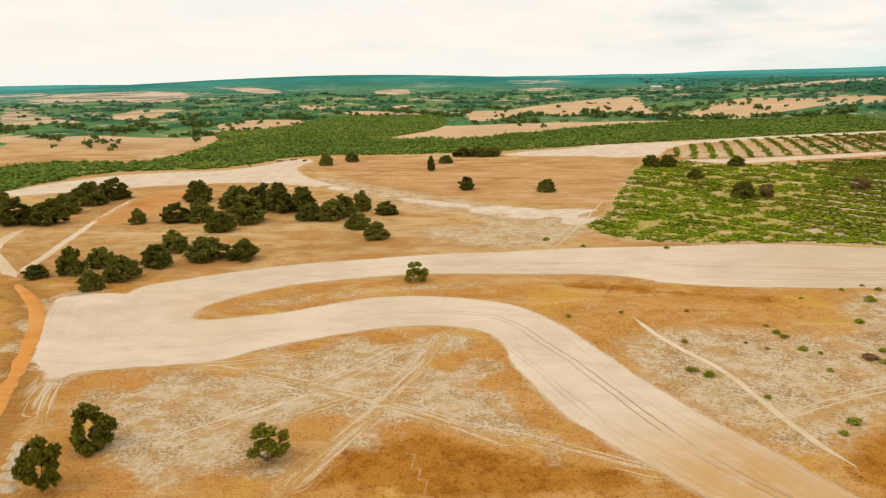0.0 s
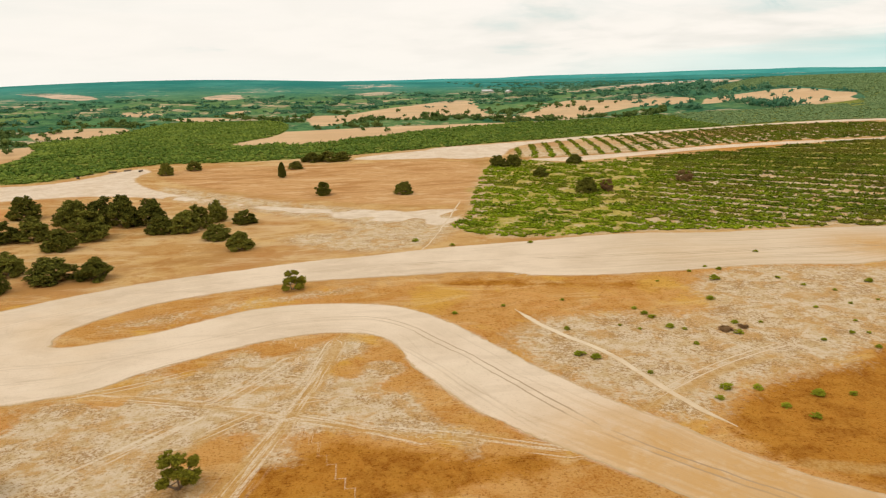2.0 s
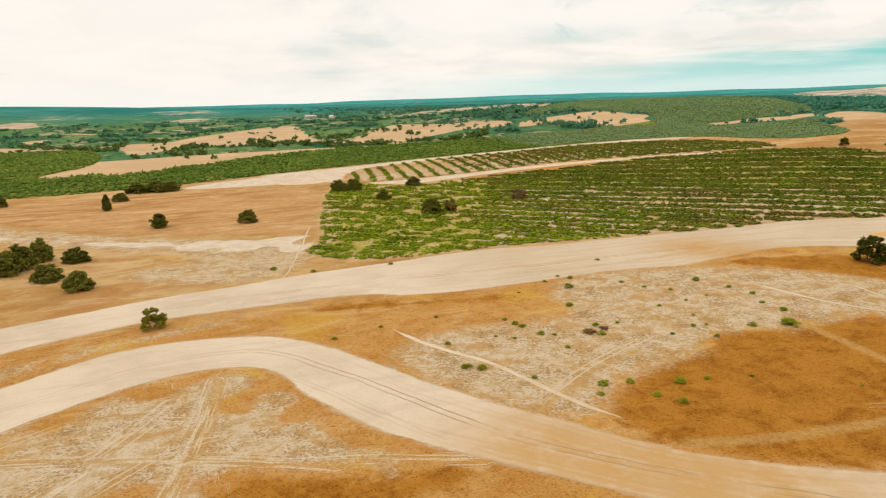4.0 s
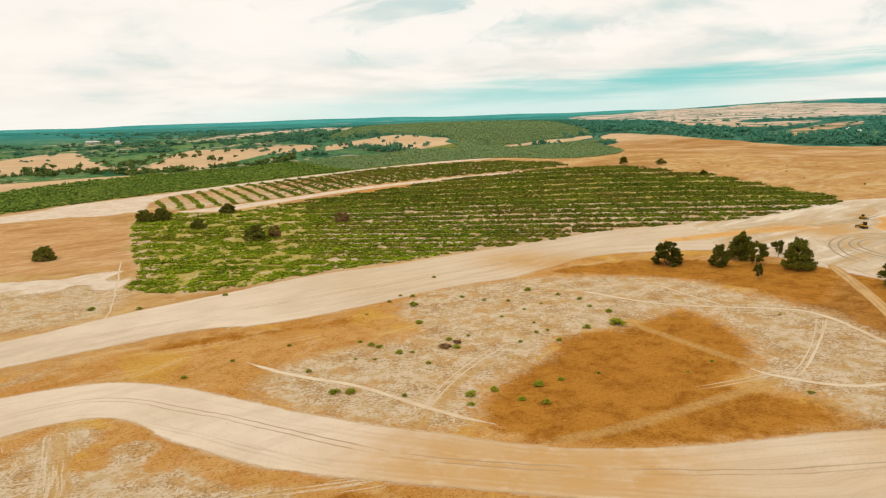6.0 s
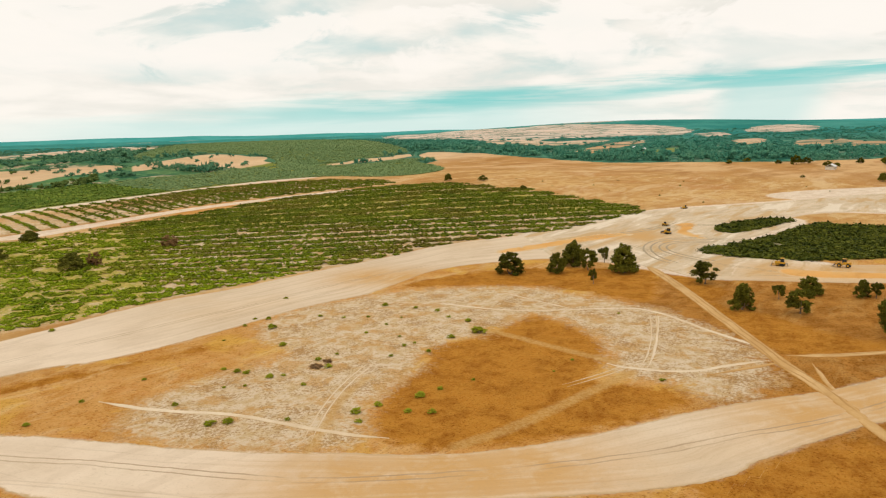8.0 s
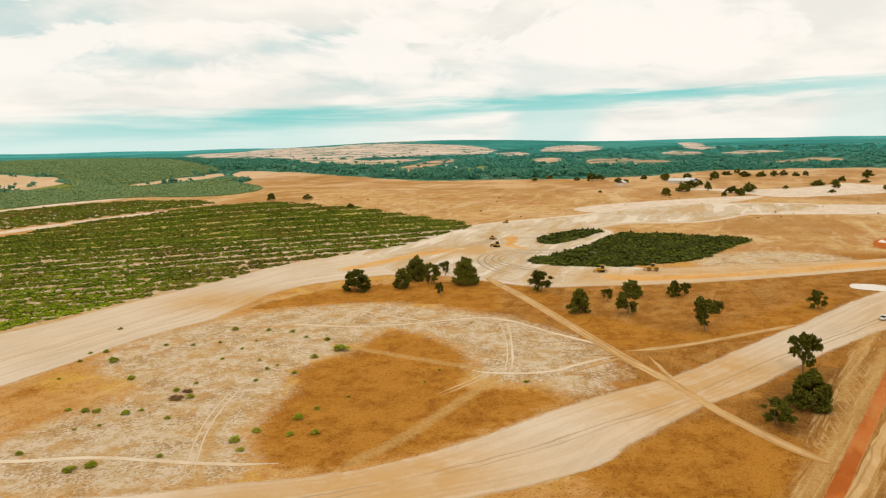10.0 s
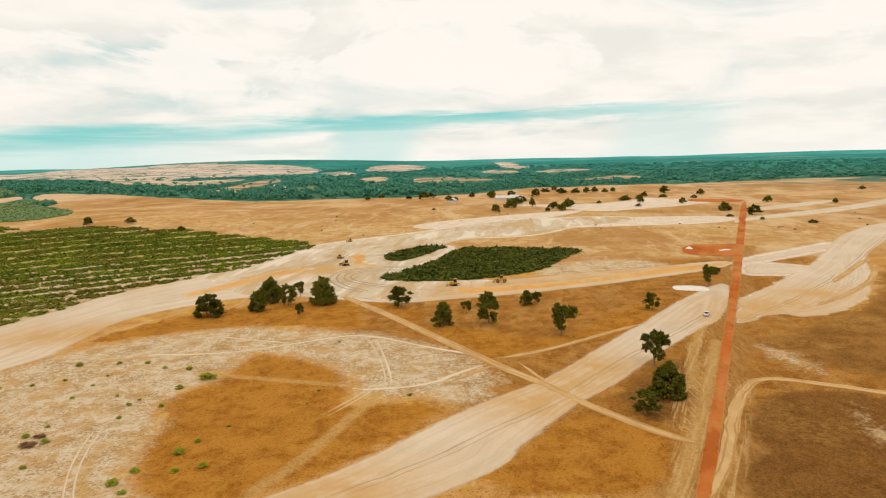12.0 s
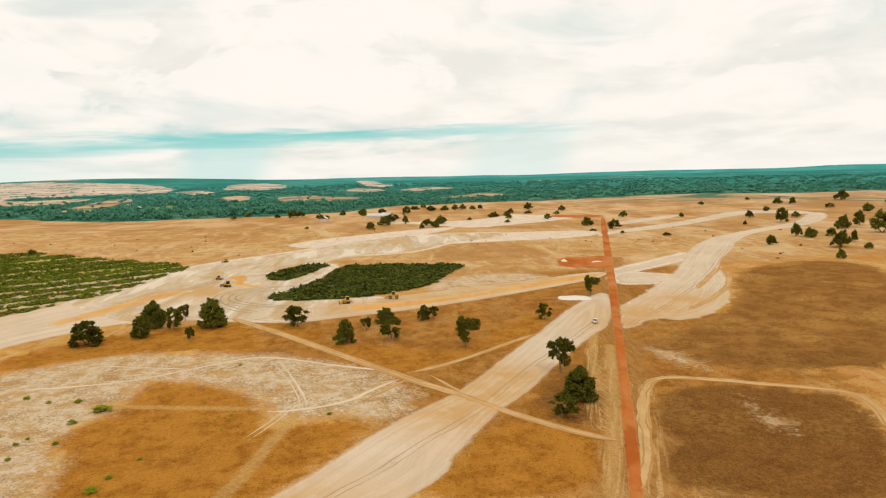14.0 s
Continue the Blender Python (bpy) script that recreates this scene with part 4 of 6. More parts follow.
# ---- the lie of the land ----
def land(x, y):
    """Height of the ground: a gentle rise all round the site, and a few hills."""
    x, y = np.asarray(x, float), np.asarray(y, float)
    r = np.hypot(x - 40, y - 200)
    z = 50 * (1 - np.exp(-((np.maximum(0, r - 150) / 1350) ** 1.4)))
    for cx, cy, high, wide in ((475, 390, 10, 130), (-520, 2450, 32, 480), (-950, 1900, 16, 450), (2950, 1480, 30, 480), (3050, 900, 18, 450), (830, 1105, 24, 330), (90, 110, -1.5, 50)):
        z = z + high * np.exp(-((x - cx) ** 2 + (y - cy) ** 2) / (2 * wide**2))
    return z


def rounded(points, closed=True, times=2):
    """The outline with its corners cut."""
    p = np.array(points, float)
    for _ in range(times):
        q = np.roll(p, -1, 0) if closed else p[1:]
        a = p if closed else p[:-1]
        cut = np.stack([0.75 * a + 0.25 * q, 0.25 * a + 0.75 * q], 1).reshape(-1, 2)
        p = cut if closed else np.vstack([p[:1], cut, p[-1:]])
    return p


def gap_to(x, y, line, closed, reach):
    """Distance in metres to a line, for places within reach of it; with closed: positive inside."""
    line = np.array(line, float)
    a, b = (line, np.roll(line, -1, 0)) if closed else (line[:-1], line[1:])
    out = np.full(x.shape, -reach if closed else reach, float)
    near = (x > line[:, 0].min() - reach) & (x < line[:, 0].max() + reach) & (y > line[:, 1].min() - reach) & (y < line[:, 1].max() + reach)
    px, py = x[near], y[near]
    best, inside = np.full(px.shape, reach**2, float), np.zeros(px.shape, bool)
    for (x0, y0), (x1, y1) in zip(a, b):
        ex, ey = x1 - x0, y1 - y0
        u = np.clip(((px - x0) * ex + (py - y0) * ey) / (ex * ex + ey * ey + 1e-9), 0, 1)
        best = np.minimum(best, (px - x0 - u * ex) ** 2 + (py - y0 - u * ey) ** 2)
        if closed and abs(ey) > 1e-9:
            inside ^= ((y0 > py) != (y1 > py)) & (px < x0 + (py - y0) * ex / ey)
    far = np.sqrt(best)
    out[near] = np.where(inside, far, -far) if closed else far
    return out


def in_zones(x, y, zones, reach=60.0, times=2):
    out = np.full(x.shape, -reach, float)
    for z in zones:
        out = np.maximum(out, gap_to(x, y, rounded(z, times=times), True, reach))
    return out


def steps(fine0, fine1, mid0, mid1, fine, mid, end):
    parts = [np.arange(mid0, fine0, mid), np.arange(fine0, fine1, fine), np.arange(fine1, mid1, mid)]
    up = parts[2][-1] + np.cumsum(np.concatenate([np.geomspace(mid, 30, 70), np.geomspace(30, 150, 60)]))
    down = mid0 - np.cumsum(np.geomspace(mid, 150, 56))
    up, down = up[up < end], down[down > -end]
    return np.concatenate([[-end], down[::-1], *parts, up, [end]])


XS, YS = steps(-165, 372, -330, 580, 1.5, 3.0, 4850), steps(-70, 320, -340, 660, 1.5, 3.0, 4850)
GX, GY = (a.ravel() for a in np.meshgrid(XS, YS))
GZ = land(GX, GY)
COLS = len(XS)
CORNER = (np.arange(len(YS) - 1)[:, None] * COLS + np.arange(COLS - 1)).ravel()
TRIS = np.concatenate([np.stack([CORNER, CORNER + 1, CORNER + COLS + 1], 1), np.stack([CORNER, CORNER + COLS + 1, CORNER + COLS], 1)])


def mesh_of(name, verts, faces, mats, smooth=False):
    """A mesh from arrays of places and of triangles."""
    verts, faces = np.asarray(verts, np.float32), np.asarray(faces, np.int32)
    me = bpy.data.meshes.new(name)
    me.vertices.add(len(verts))
    me.vertices.foreach_set("co", verts.ravel())
    me.loops.add(faces.size)
    me.loops.foreach_set("vertex_index", faces.ravel())
    me.polygons.add(len(faces))
    me.polygons.foreach_set("loop_start", np.arange(0, faces.size, faces.shape[1], dtype=np.int32))
    me.polygons.foreach_set("use_smooth", np.full(len(faces), smooth))
    me.update()
    for m in mats:
        me.materials.append(m)
    return me


def set_attr(me, name, values):
    me.attributes.new(name, "FLOAT", "POINT").data.foreach_set("value", np.asarray(values, np.float32))


def wobble(x, y, seed, size):
    """Cheap smooth ups and downs between -1 and 1."""
    r = np.random.RandomState(seed)
    out = np.zeros_like(x)
    for _ in range(7):
        a, f, ph = r.uniform(0, 6.283), r.uniform(0.5, 1.6) / size, r.uniform(0, 6.283)
        out += np.sin((x * np.cos(a) + y * np.sin(a)) * 6.283 * f + ph + 1.3 * np.sin((x * np.sin(a) - y * np.cos(a)) * 3.1 * f))
    return out / 4.5


FAINT = [(TRACK_T5, 1.4), (TRACK_T6, 1.6), (TRACK_T11, 1.6), (TRACK_T12, 0.9), (TRACK_T13, 1.6), (TRACK_T14, 0.9), (TRACK_T15, 0.9), (TRACK_T16, 0.9), (TRACK_T17, 0.9), (TRACK_T21, 0.9), (TRACK_T22, 0.9), (MARKS_S, 1.5)]


def side_of(x, y, line, reach=60.0):
    """Distance to an open line, negative on its left."""
    best, out = np.full(x.shape, reach**2, float), np.full(x.shape, reach, float)
    for (x0, y0), (x1, y1) in zip(line[:-1], line[1:]):
        ex, ey = x1 - x0, y1 - y0
        u = np.clip(((x - x0) * ex + (y - y0) * ey) / (ex * ex + ey * ey), 0, 1)
        d = (x - x0 - u * ex) ** 2 + (y - y0 - u * ey) ** 2
        sign = np.where((x - x0) * ey - (y - y0) * ex > 0, 1.0, -1.0)
        out = np.where(d < best, sign * np.sqrt(d), out)
        best = np.minimum(best, d)
    return out


def near_lines(lines):
    out = np.full(GX.shape, 30.0)
    for line, half in lines:
        out = np.minimum(out, gap_to(GX, GY, rounded(line, False), False, 30.0) - half)
    return -out


FIELDS = [FIELD_A, FIELD_B, FIELD_C, FIELD_D, FIELD_E, FIELD_F, FIELD_G, FIELD_H, FIELD_I, FIELD_J, FIELD_K, FIELD_L, FIELD_M, FIELD_N, FIELD_O, FIELD_P, FIELD_Q, FIELD_R, FIELD_S, FIELD_T, FIELD_U, FIELD_V, FIELD_W, FIELD_X, FIELD_Y, FIELD_Z, FIELD_AA, FIELD_AB, FIELD_AC, FAR_G5, FAR_K1, FAR_K7, FAR_PLAIN]
HEATHS = [SCRUB_FAR, HEATH_HILL, HEATH_WEST]
LAWNS = [LAWN_A, LAWN_B]
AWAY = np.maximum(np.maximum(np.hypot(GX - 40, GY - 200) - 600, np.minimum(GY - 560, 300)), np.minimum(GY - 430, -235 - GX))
field = np.maximum(in_zones(GX, GY, FIELDS, 60.0, 1), 600 - np.hypot(GX - 40, GY - 200))
forest = 0.5 - np.clip((field + 7 * wobble(GX, GY, 5, 90)) / 34, -0.5, 0.5)
forest = np.where(AWAY > 900, np.clip(forest + 0.4 * (wobble(GX, GY, 8, 700) - 0.35) * (field < 0), 0, 1), forest)
SERE = [(120, 60), (160, 112), (238, 112), (232, 60), (330, -20), (420, -60), (440, -150), (300, -95), (200, -70), (130, -75), (60, -30), (55, 45)]
marks = np.full(GX.shape, 30.0)
for line in BUNDLES:
    off = side_of(GX, GY, rounded(line, False), 30.0)
    marks = np.where(abs(off) < abs(marks), off, marks)
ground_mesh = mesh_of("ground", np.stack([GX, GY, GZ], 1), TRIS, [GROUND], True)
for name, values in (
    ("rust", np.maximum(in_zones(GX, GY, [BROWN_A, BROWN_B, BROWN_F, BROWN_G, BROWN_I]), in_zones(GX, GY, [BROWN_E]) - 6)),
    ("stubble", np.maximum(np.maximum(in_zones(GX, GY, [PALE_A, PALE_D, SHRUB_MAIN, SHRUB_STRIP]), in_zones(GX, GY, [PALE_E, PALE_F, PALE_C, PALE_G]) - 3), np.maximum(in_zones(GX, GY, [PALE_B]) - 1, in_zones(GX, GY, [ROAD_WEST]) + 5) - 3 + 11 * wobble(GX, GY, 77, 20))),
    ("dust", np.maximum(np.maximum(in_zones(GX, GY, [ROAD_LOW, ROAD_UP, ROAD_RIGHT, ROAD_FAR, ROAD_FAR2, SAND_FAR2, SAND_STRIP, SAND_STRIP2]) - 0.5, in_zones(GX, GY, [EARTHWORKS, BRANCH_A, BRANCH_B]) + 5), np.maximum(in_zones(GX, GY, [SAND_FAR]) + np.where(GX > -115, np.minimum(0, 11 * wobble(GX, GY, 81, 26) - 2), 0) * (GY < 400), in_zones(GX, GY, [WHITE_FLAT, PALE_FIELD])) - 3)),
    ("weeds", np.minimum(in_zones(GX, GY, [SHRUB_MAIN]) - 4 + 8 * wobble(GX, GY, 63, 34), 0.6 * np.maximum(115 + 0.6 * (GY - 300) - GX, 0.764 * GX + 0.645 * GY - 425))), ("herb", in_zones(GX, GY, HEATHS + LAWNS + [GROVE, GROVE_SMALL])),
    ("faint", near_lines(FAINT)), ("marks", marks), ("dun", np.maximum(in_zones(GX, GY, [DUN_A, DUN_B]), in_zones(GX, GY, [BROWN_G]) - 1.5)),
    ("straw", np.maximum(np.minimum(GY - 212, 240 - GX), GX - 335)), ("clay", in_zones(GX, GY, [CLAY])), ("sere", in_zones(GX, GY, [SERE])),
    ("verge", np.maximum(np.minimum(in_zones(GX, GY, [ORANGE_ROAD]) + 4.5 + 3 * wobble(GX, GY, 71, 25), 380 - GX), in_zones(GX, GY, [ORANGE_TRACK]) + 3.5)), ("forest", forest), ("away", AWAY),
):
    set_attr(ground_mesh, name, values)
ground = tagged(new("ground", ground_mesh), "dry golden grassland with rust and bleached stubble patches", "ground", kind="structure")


def lay(name, outline, mat, label, lift, rag=1.0, seed=1, lane=None, inset=0.0):
    """A stretch of road: the triangles of the ground inside an outline, cut at its ragged edge and raised."""
    true = in_zones(GX, GY, outline, 40.0) if isinstance(outline[0], list) else gap_to(GX, GY, rounded(outline), True, 40.0)
    at_end = 1 + 3.5 * np.exp(-((GX + 103) ** 2 + (GY - 132) ** 2) / 200)
    d = true - inset * np.clip((270 - GX) / 90, 0, 1) + rag * at_end * (0.8 * wobble(GX, GY, seed, 14) + 0.5 * wobble(GX, GY, seed + 50, 4))
    some = TRIS[(d[TRIS] > 0).any(1)]
    whole = (d[some] > 0).all(1)
    verts, index, faces = [], {}, []

    def corner(a, b=None):
        key = a if b is None else (min(a, b), max(a, b))
        if key not in index:
            index[key] = len(verts)
            if b is None:
                verts.append((GX[a], GY[a], GZ[a] + lift, max(0.0, true[a])))
            else:
                u = d[a] / (d[a] - d[b])
                verts.append((GX[a] + u * (GX[b] - GX[a]), GY[a] + u * (GY[b] - GY[a]), GZ[a] + u * (GZ[b] - GZ[a]) + lift * 0.3, 0.0))
        return index[key]

    for t in some[whole].tolist():
        faces.append([corner(v) for v in t])
    for t in some[~whole].tolist():
        ring = []
        for a, b in zip(t, t[1:] + t[:1]):
            if d[a] > 0:
                ring.append(corner(a))
            if (d[a] > 0) != (d[b] > 0):
                ring.append(corner(a, b))
        faces += [[ring[0], ring[n], ring[n + 1]] for n in range(1, len(ring) - 1)]
    verts = np.array(verts)
    me = mesh_of(name, verts[:, :3], faces, [mat], True)
    set_attr(me, "inside", verts[:, 3])
    best = np.full(len(verts), 60.0)
    for middle in lane or ():
        off = side_of(verts[:, 0], verts[:, 1], rounded(middle, False, 3))
        best = np.where(abs(off) < abs(best), off, best)
    set_attr(me, "lane", best)
    stain = np.zeros(len(verts))
    for sx, sy in STAINS:
        stain = np.maximum(stain, np.exp(-((verts[:, 0] - sx) ** 2 + (verts[:, 1] - sy) ** 2) / 330.0))
    set_attr(me, "stain", stain)
    return tagged(new(name, me), label, "road", kind="structure")


lay("road", [ROAD_LOW, ROAD_UP, ROAD_WEST], SAND, "wide haul road of compacted pale sand splitting in two", 0.12, 0.7, 3, [LANE_LOW, LANE_UP])
lay("road", ROAD_RIGHT, SAND, "pale graded sand road winding to the plain", 0.10, 2.6, 5, [LANE_RIGHT])
lay("road", ROAD_FAR, SAND_PALE, "distant pale sand road across the plain", 0.12, 2.0, 6)
lay("road", EARTHWORKS, EARTH, "churned grey sand of the earthworks", 0.18, 1.5, 16, [LANE_EARTH])
lay("road", BRANCH_A, SAND, "narrow sandy branch road off the plain", 0.13, 0.8, 17)
lay("road", BRANCH_B, SAND, "short sandy link beside the orange road", 0.13, 0.8, 18)
lay("road", ROAD_THIN, SAND_PALE, "thin pale road far out on the plain", 0.13, 1.2, 19)
lay("road", OCHRE_D, RED_SOIL, "patch of bare red soil among trees", 0.12, 3.2, 20)
lay("road", ORANGE_ROAD, ORANGE, "long straight road of orange laterite", 0.22, 0.14, 7, inset=0.35)
lay("road", ORANGE_SPUR, ORANGE, "short orange laterite spur with stockpiles", 0.25, 0.7, 8)
lay("road", ORANGE_SPUR_FAR, ORANGE, "far orange laterite turning place", 0.30, 1.0, 9)
lay("road", ORANGE_TRACK, ORANGE_LIGHT, "light orange gravel track along spoil heaps", 0.22, 0.25, 10)
lay("road", OCHRE_A, OCHRE, "fresh ochre fill spread beside the dense shrubs", 0.26, 1.0, 11)
lay("road", OCHRE_B, OCHRE, "ochre bank of fresh fill in the earthworks", 0.26, 3.5, 12)
lay("road", OCHRE_C, OCHRE, "curved ochre patch where machines turn", 0.26, 3.0, 13)
lay("road", PAD_WHITE, WHITE_SAND, "small levelled pad of white sand by a tree", 0.35, 0.3, 21)
lay("road", DIAG, OCHRE_TRACK, "dirt track crossing the haul road diagonally", 0.18, 0.2, 14, [DIAG_LANE])


def trail(line, half, label, mat, lift=0.09, sides=(0.0,)):
    """A beaten path: one ribbon over the ground, or one for each wheel, that wanders a little in width."""
    p = rounded(line, False, 3)
    far = np.concatenate([[0], np.cumsum(np.hypot(*np.diff(p, axis=0).T))])
    at = np.arange(0, far[-1], 1.0)
    x, y = np.interp(at, far, p[:, 0]), np.interp(at, far, p[:, 1])
    dx, dy = np.gradient(x), np.gradient(y)
    long = np.hypot(dx, dy)
    nx, ny = -dy / long, dx / long
    sway = (0.25 if len(sides) == 1 else 0.08) * wobble(at, at * 0, 3, 17)
    x, y = x + nx * sway, y + ny * sway
    taper = np.clip(np.minimum(at, at[-1] - at) / 7, 0.25, 1)
    deep, lane = [], []
    vs, fs, across, n = [], [], (-1.0, -0.5, 0.0, 0.5, 1.0), len(at)
    for row, side in enumerate(sides):
        for k, u in enumerate(across):
            w = half * taper * (1 + 0.14 * wobble(at, at * 0 + 9 * (k > 2), 8 + (k > 2), 11))
            px, py = x + nx * (u * w + side), y + ny * (u * w + side)
            vs.append(np.stack([px, py, land(px, py) + lift * (1 - 0.7 * abs(u))], 1))
            deep.append((1 - abs(u)) * w + 3 * (u > 0))
            lane.append(u * w + 60 * (half < 1))
        for k in range(len(across) - 1):
            a = np.arange(n - 1) + (k + row * len(across)) * n
            fs += [np.stack([a, a + n, a + n + 1], 1), np.stack([a, a + n + 1, a + 1], 1)]
    vs = np.vstack(vs)
    me = mesh_of("path", vs, np.vstack(fs), [mat], True)
    set_attr(me, "inside", np.concatenate(deep))
    set_attr(me, "lane", np.concatenate(lane))
    return tagged(new("path", me), label, "path", kind="structure")


for line, half, look_of in [(TRACK_T1, 0.8, TRAIL), (TRACK_T2, 0.75, TRAIL), (TRACK_T3, 0.8, TRAIL), (TRACK_T4, 0.35, TRAIL), (TRACK_T8, 1.3, OCHRE_TRACK), (TRACK_T9, 0.7, OCHRE_TRACK), (TRACK_T10, 1.5, OCHRE_TRACK), (TRACK_T18, 2.2, WHEEL), (TRACK_T19, 1.6, WHEEL), (TRACK_T20, 0.5, TRAIL), (TRACK_T23, 0.6, OCHRE_TRACK), (TRACK_T24, 0.35, TRAIL)]:
    trail(line, half, "pale beaten path across dry stubble", look_of)
for line in (BARE_A, BARE_B):
    trail(line, 1.7, "brown strip of bare soil left between wheel lanes", OCHRE_TRACK, 0.3)
for line in MARKS:
    if line not in BUNDLES:
        trail(line, 0.22, "pair of wheel marks pressed into dry stubble", WHEEL, 0.05, (-0.85, 0.85))
for line in (LOOP_A, LOOP_B, LOOP_C, LOOP_D):
    trail(line, 0.85, "dark tyre loop where machines turn on sand", RUT, 0.32, (-1.7, 1.7))


# ---- the last ridge on the horizon, a backdrop ring for the hazy teal band ----
turns = np.linspace(0, 2 * math.pi, 721)
ring = []
for out, up in ((4300, -6), (4480, 0.55), (4600, 1.0), (4820, 0.0)):
    rx, ry = 40 + out * np.sin(turns), 200 + out * np.cos(turns)
    crest = 20 + 7 * wobble(turns * 900, turns * 0, 91, 800) + 4 * wobble(turns * 900, turns * 0, 92, 150)
    ring.append(np.stack([rx, ry, land(rx, ry) + np.where(up < 0, up, up * crest)], 1))
a = np.arange(720)
tris = []
for k in range(3):
    tris += [np.stack([a + k * 721, a + 1 + k * 721, a + 1 + (k + 1) * 721], 1), np.stack([a + k * 721, a + 1 + (k + 1) * 721, a + (k + 1) * 721], 1)]
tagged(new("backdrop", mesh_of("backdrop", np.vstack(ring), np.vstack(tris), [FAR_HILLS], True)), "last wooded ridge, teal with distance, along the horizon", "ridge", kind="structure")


# ---- plants ----
def blob_shape(rng, leaves, spread=(1.0, 1.0, 0.8), leaf=0.3, core=0.7):
    """One leafy clump about a metre across: a lumpy heart and loose leaves round it. Places and triangles."""
    bm = bmesh.new()
    bmesh.ops.create_icosphere(bm, subdivisions=1, radius=0.5)
    v = np.array([p.co[:] for p in bm.verts])
    f = np.array([[c.index for c in q.verts] for q in bm.faces])
    bm.free()
    v = v * core * rng.uniform(0.65, 1.25, (len(v), 1)) * spread
    way = rng.normal(size=(leaves, 3))
    way /= np.linalg.norm(way, axis=1)[:, None]
    at = way * rng.uniform(0.30, 0.58, (leaves, 1)) * spread
    side = np.cross(way, rng.normal(size=(leaves, 3)))
    side /= np.linalg.norm(side, axis=1)[:, None]
    other = np.cross(way, side) + 0.5 * rng.normal(size=(leaves, 3))
    size = leaf * rng.uniform(0.6, 1.4, (leaves, 1))
    tri = np.stack([at - side * size * 0.5, at + side * size * 0.5, at + other * size], 1).reshape(-1, 3)
    return np.vstack([v, tri]), np.vstack([f, len(v) + np.arange(3 * leaves).reshape(-1, 3)])


def cluster(rng, places, sizes, shapes):
    """Many clumps at places (n x 3) with sizes (n x 3), each turned by chance: places and triangles."""
    vs, fs, base = [], [], 0
    pick = rng.randint(0, len(shapes), len(places))
    for k, (v, f) in enumerate(shapes):
        me = pick == k
        if not me.any():
            continue
        p, s, a = places[me], sizes[me], rng.uniform(0, 6.283, me.sum())
        c, sn = np.cos(a)[:, None], np.sin(a)[:, None]
        x, y = v[None, :, 0] * s[:, :1], v[None, :, 1] * s[:, 1:2]
        w = np.stack([x * c - y * sn, x * sn + y * c, v[None, :, 2] * s[:, 2:3] + 0 * x], 2) + p[:, None]
        vs.append(w.reshape(-1, 3))
        fs.append((f[None] + (base + np.arange(len(p)) * len(v))[:, None, None]).reshape(-1, 3))
        base += len(p) * len(v)
    return np.vstack(vs), np.vstack(fs)


RNG = np.random.RandomState(11)
SMALL = [blob_shape(RNG, 16, leaf=0.34) for _ in range(5)]
RICH = [blob_shape(RNG, 30, leaf=0.30, core=0.64) for _ in range(6)]
LUSH = [blob_shape(RNG, 64, leaf=0.23, core=0.6) for _ in range(6)]
FAR = [blob_shape(RNG, 10, leaf=0.34, core=0.9) for _ in range(5)]
FAR_TREE = []
for _ in range(6):
    v, f = cluster(RNG, RNG.normal(size=(4, 3)) * (0.2, 0.2, 0.14) + (0, 0, 0.05), RNG.uniform(0.48, 0.68, (4, 1)) * np.ones((1, 3)), FAR)
    FAR_TREE.append((v, f))


def part(name, verts, faces, mat, parent, label="", smooth=False):
    ob = new(name, mesh_of(name, verts, faces, [mat], smooth))
    ob.parent = parent
    return tagged(ob, label)


def tube(points, radii, sides=7):
    """A bent tapering tube along points."""
    points = [Vector(p) for p in points]
    vs, fs = [], []
    for n, (p, r) in enumerate(zip(points, radii)):
        ahead = (points[min(n + 1, len(points) - 1)] - points[max(n - 1, 0)]).normalized()
        side = ahead.cross(Vector((0.3, 1, 0.2))).normalized()
        other = ahead.cross(side)
        vs += [p + r * (math.cos(k * 6.283 / sides) * side + math.sin(k * 6.283 / sides) * other) for k in range(sides)]
    for n in range(len(points) - 1):
        for k in range(sides):
            a, b = n * sides + k, n * sides + (k + 1) % sides
            fs += [(a, b, b + sides), (a, b + sides, a + sides)]
    return np.array([v[:] for v in vs]), np.array(fs)


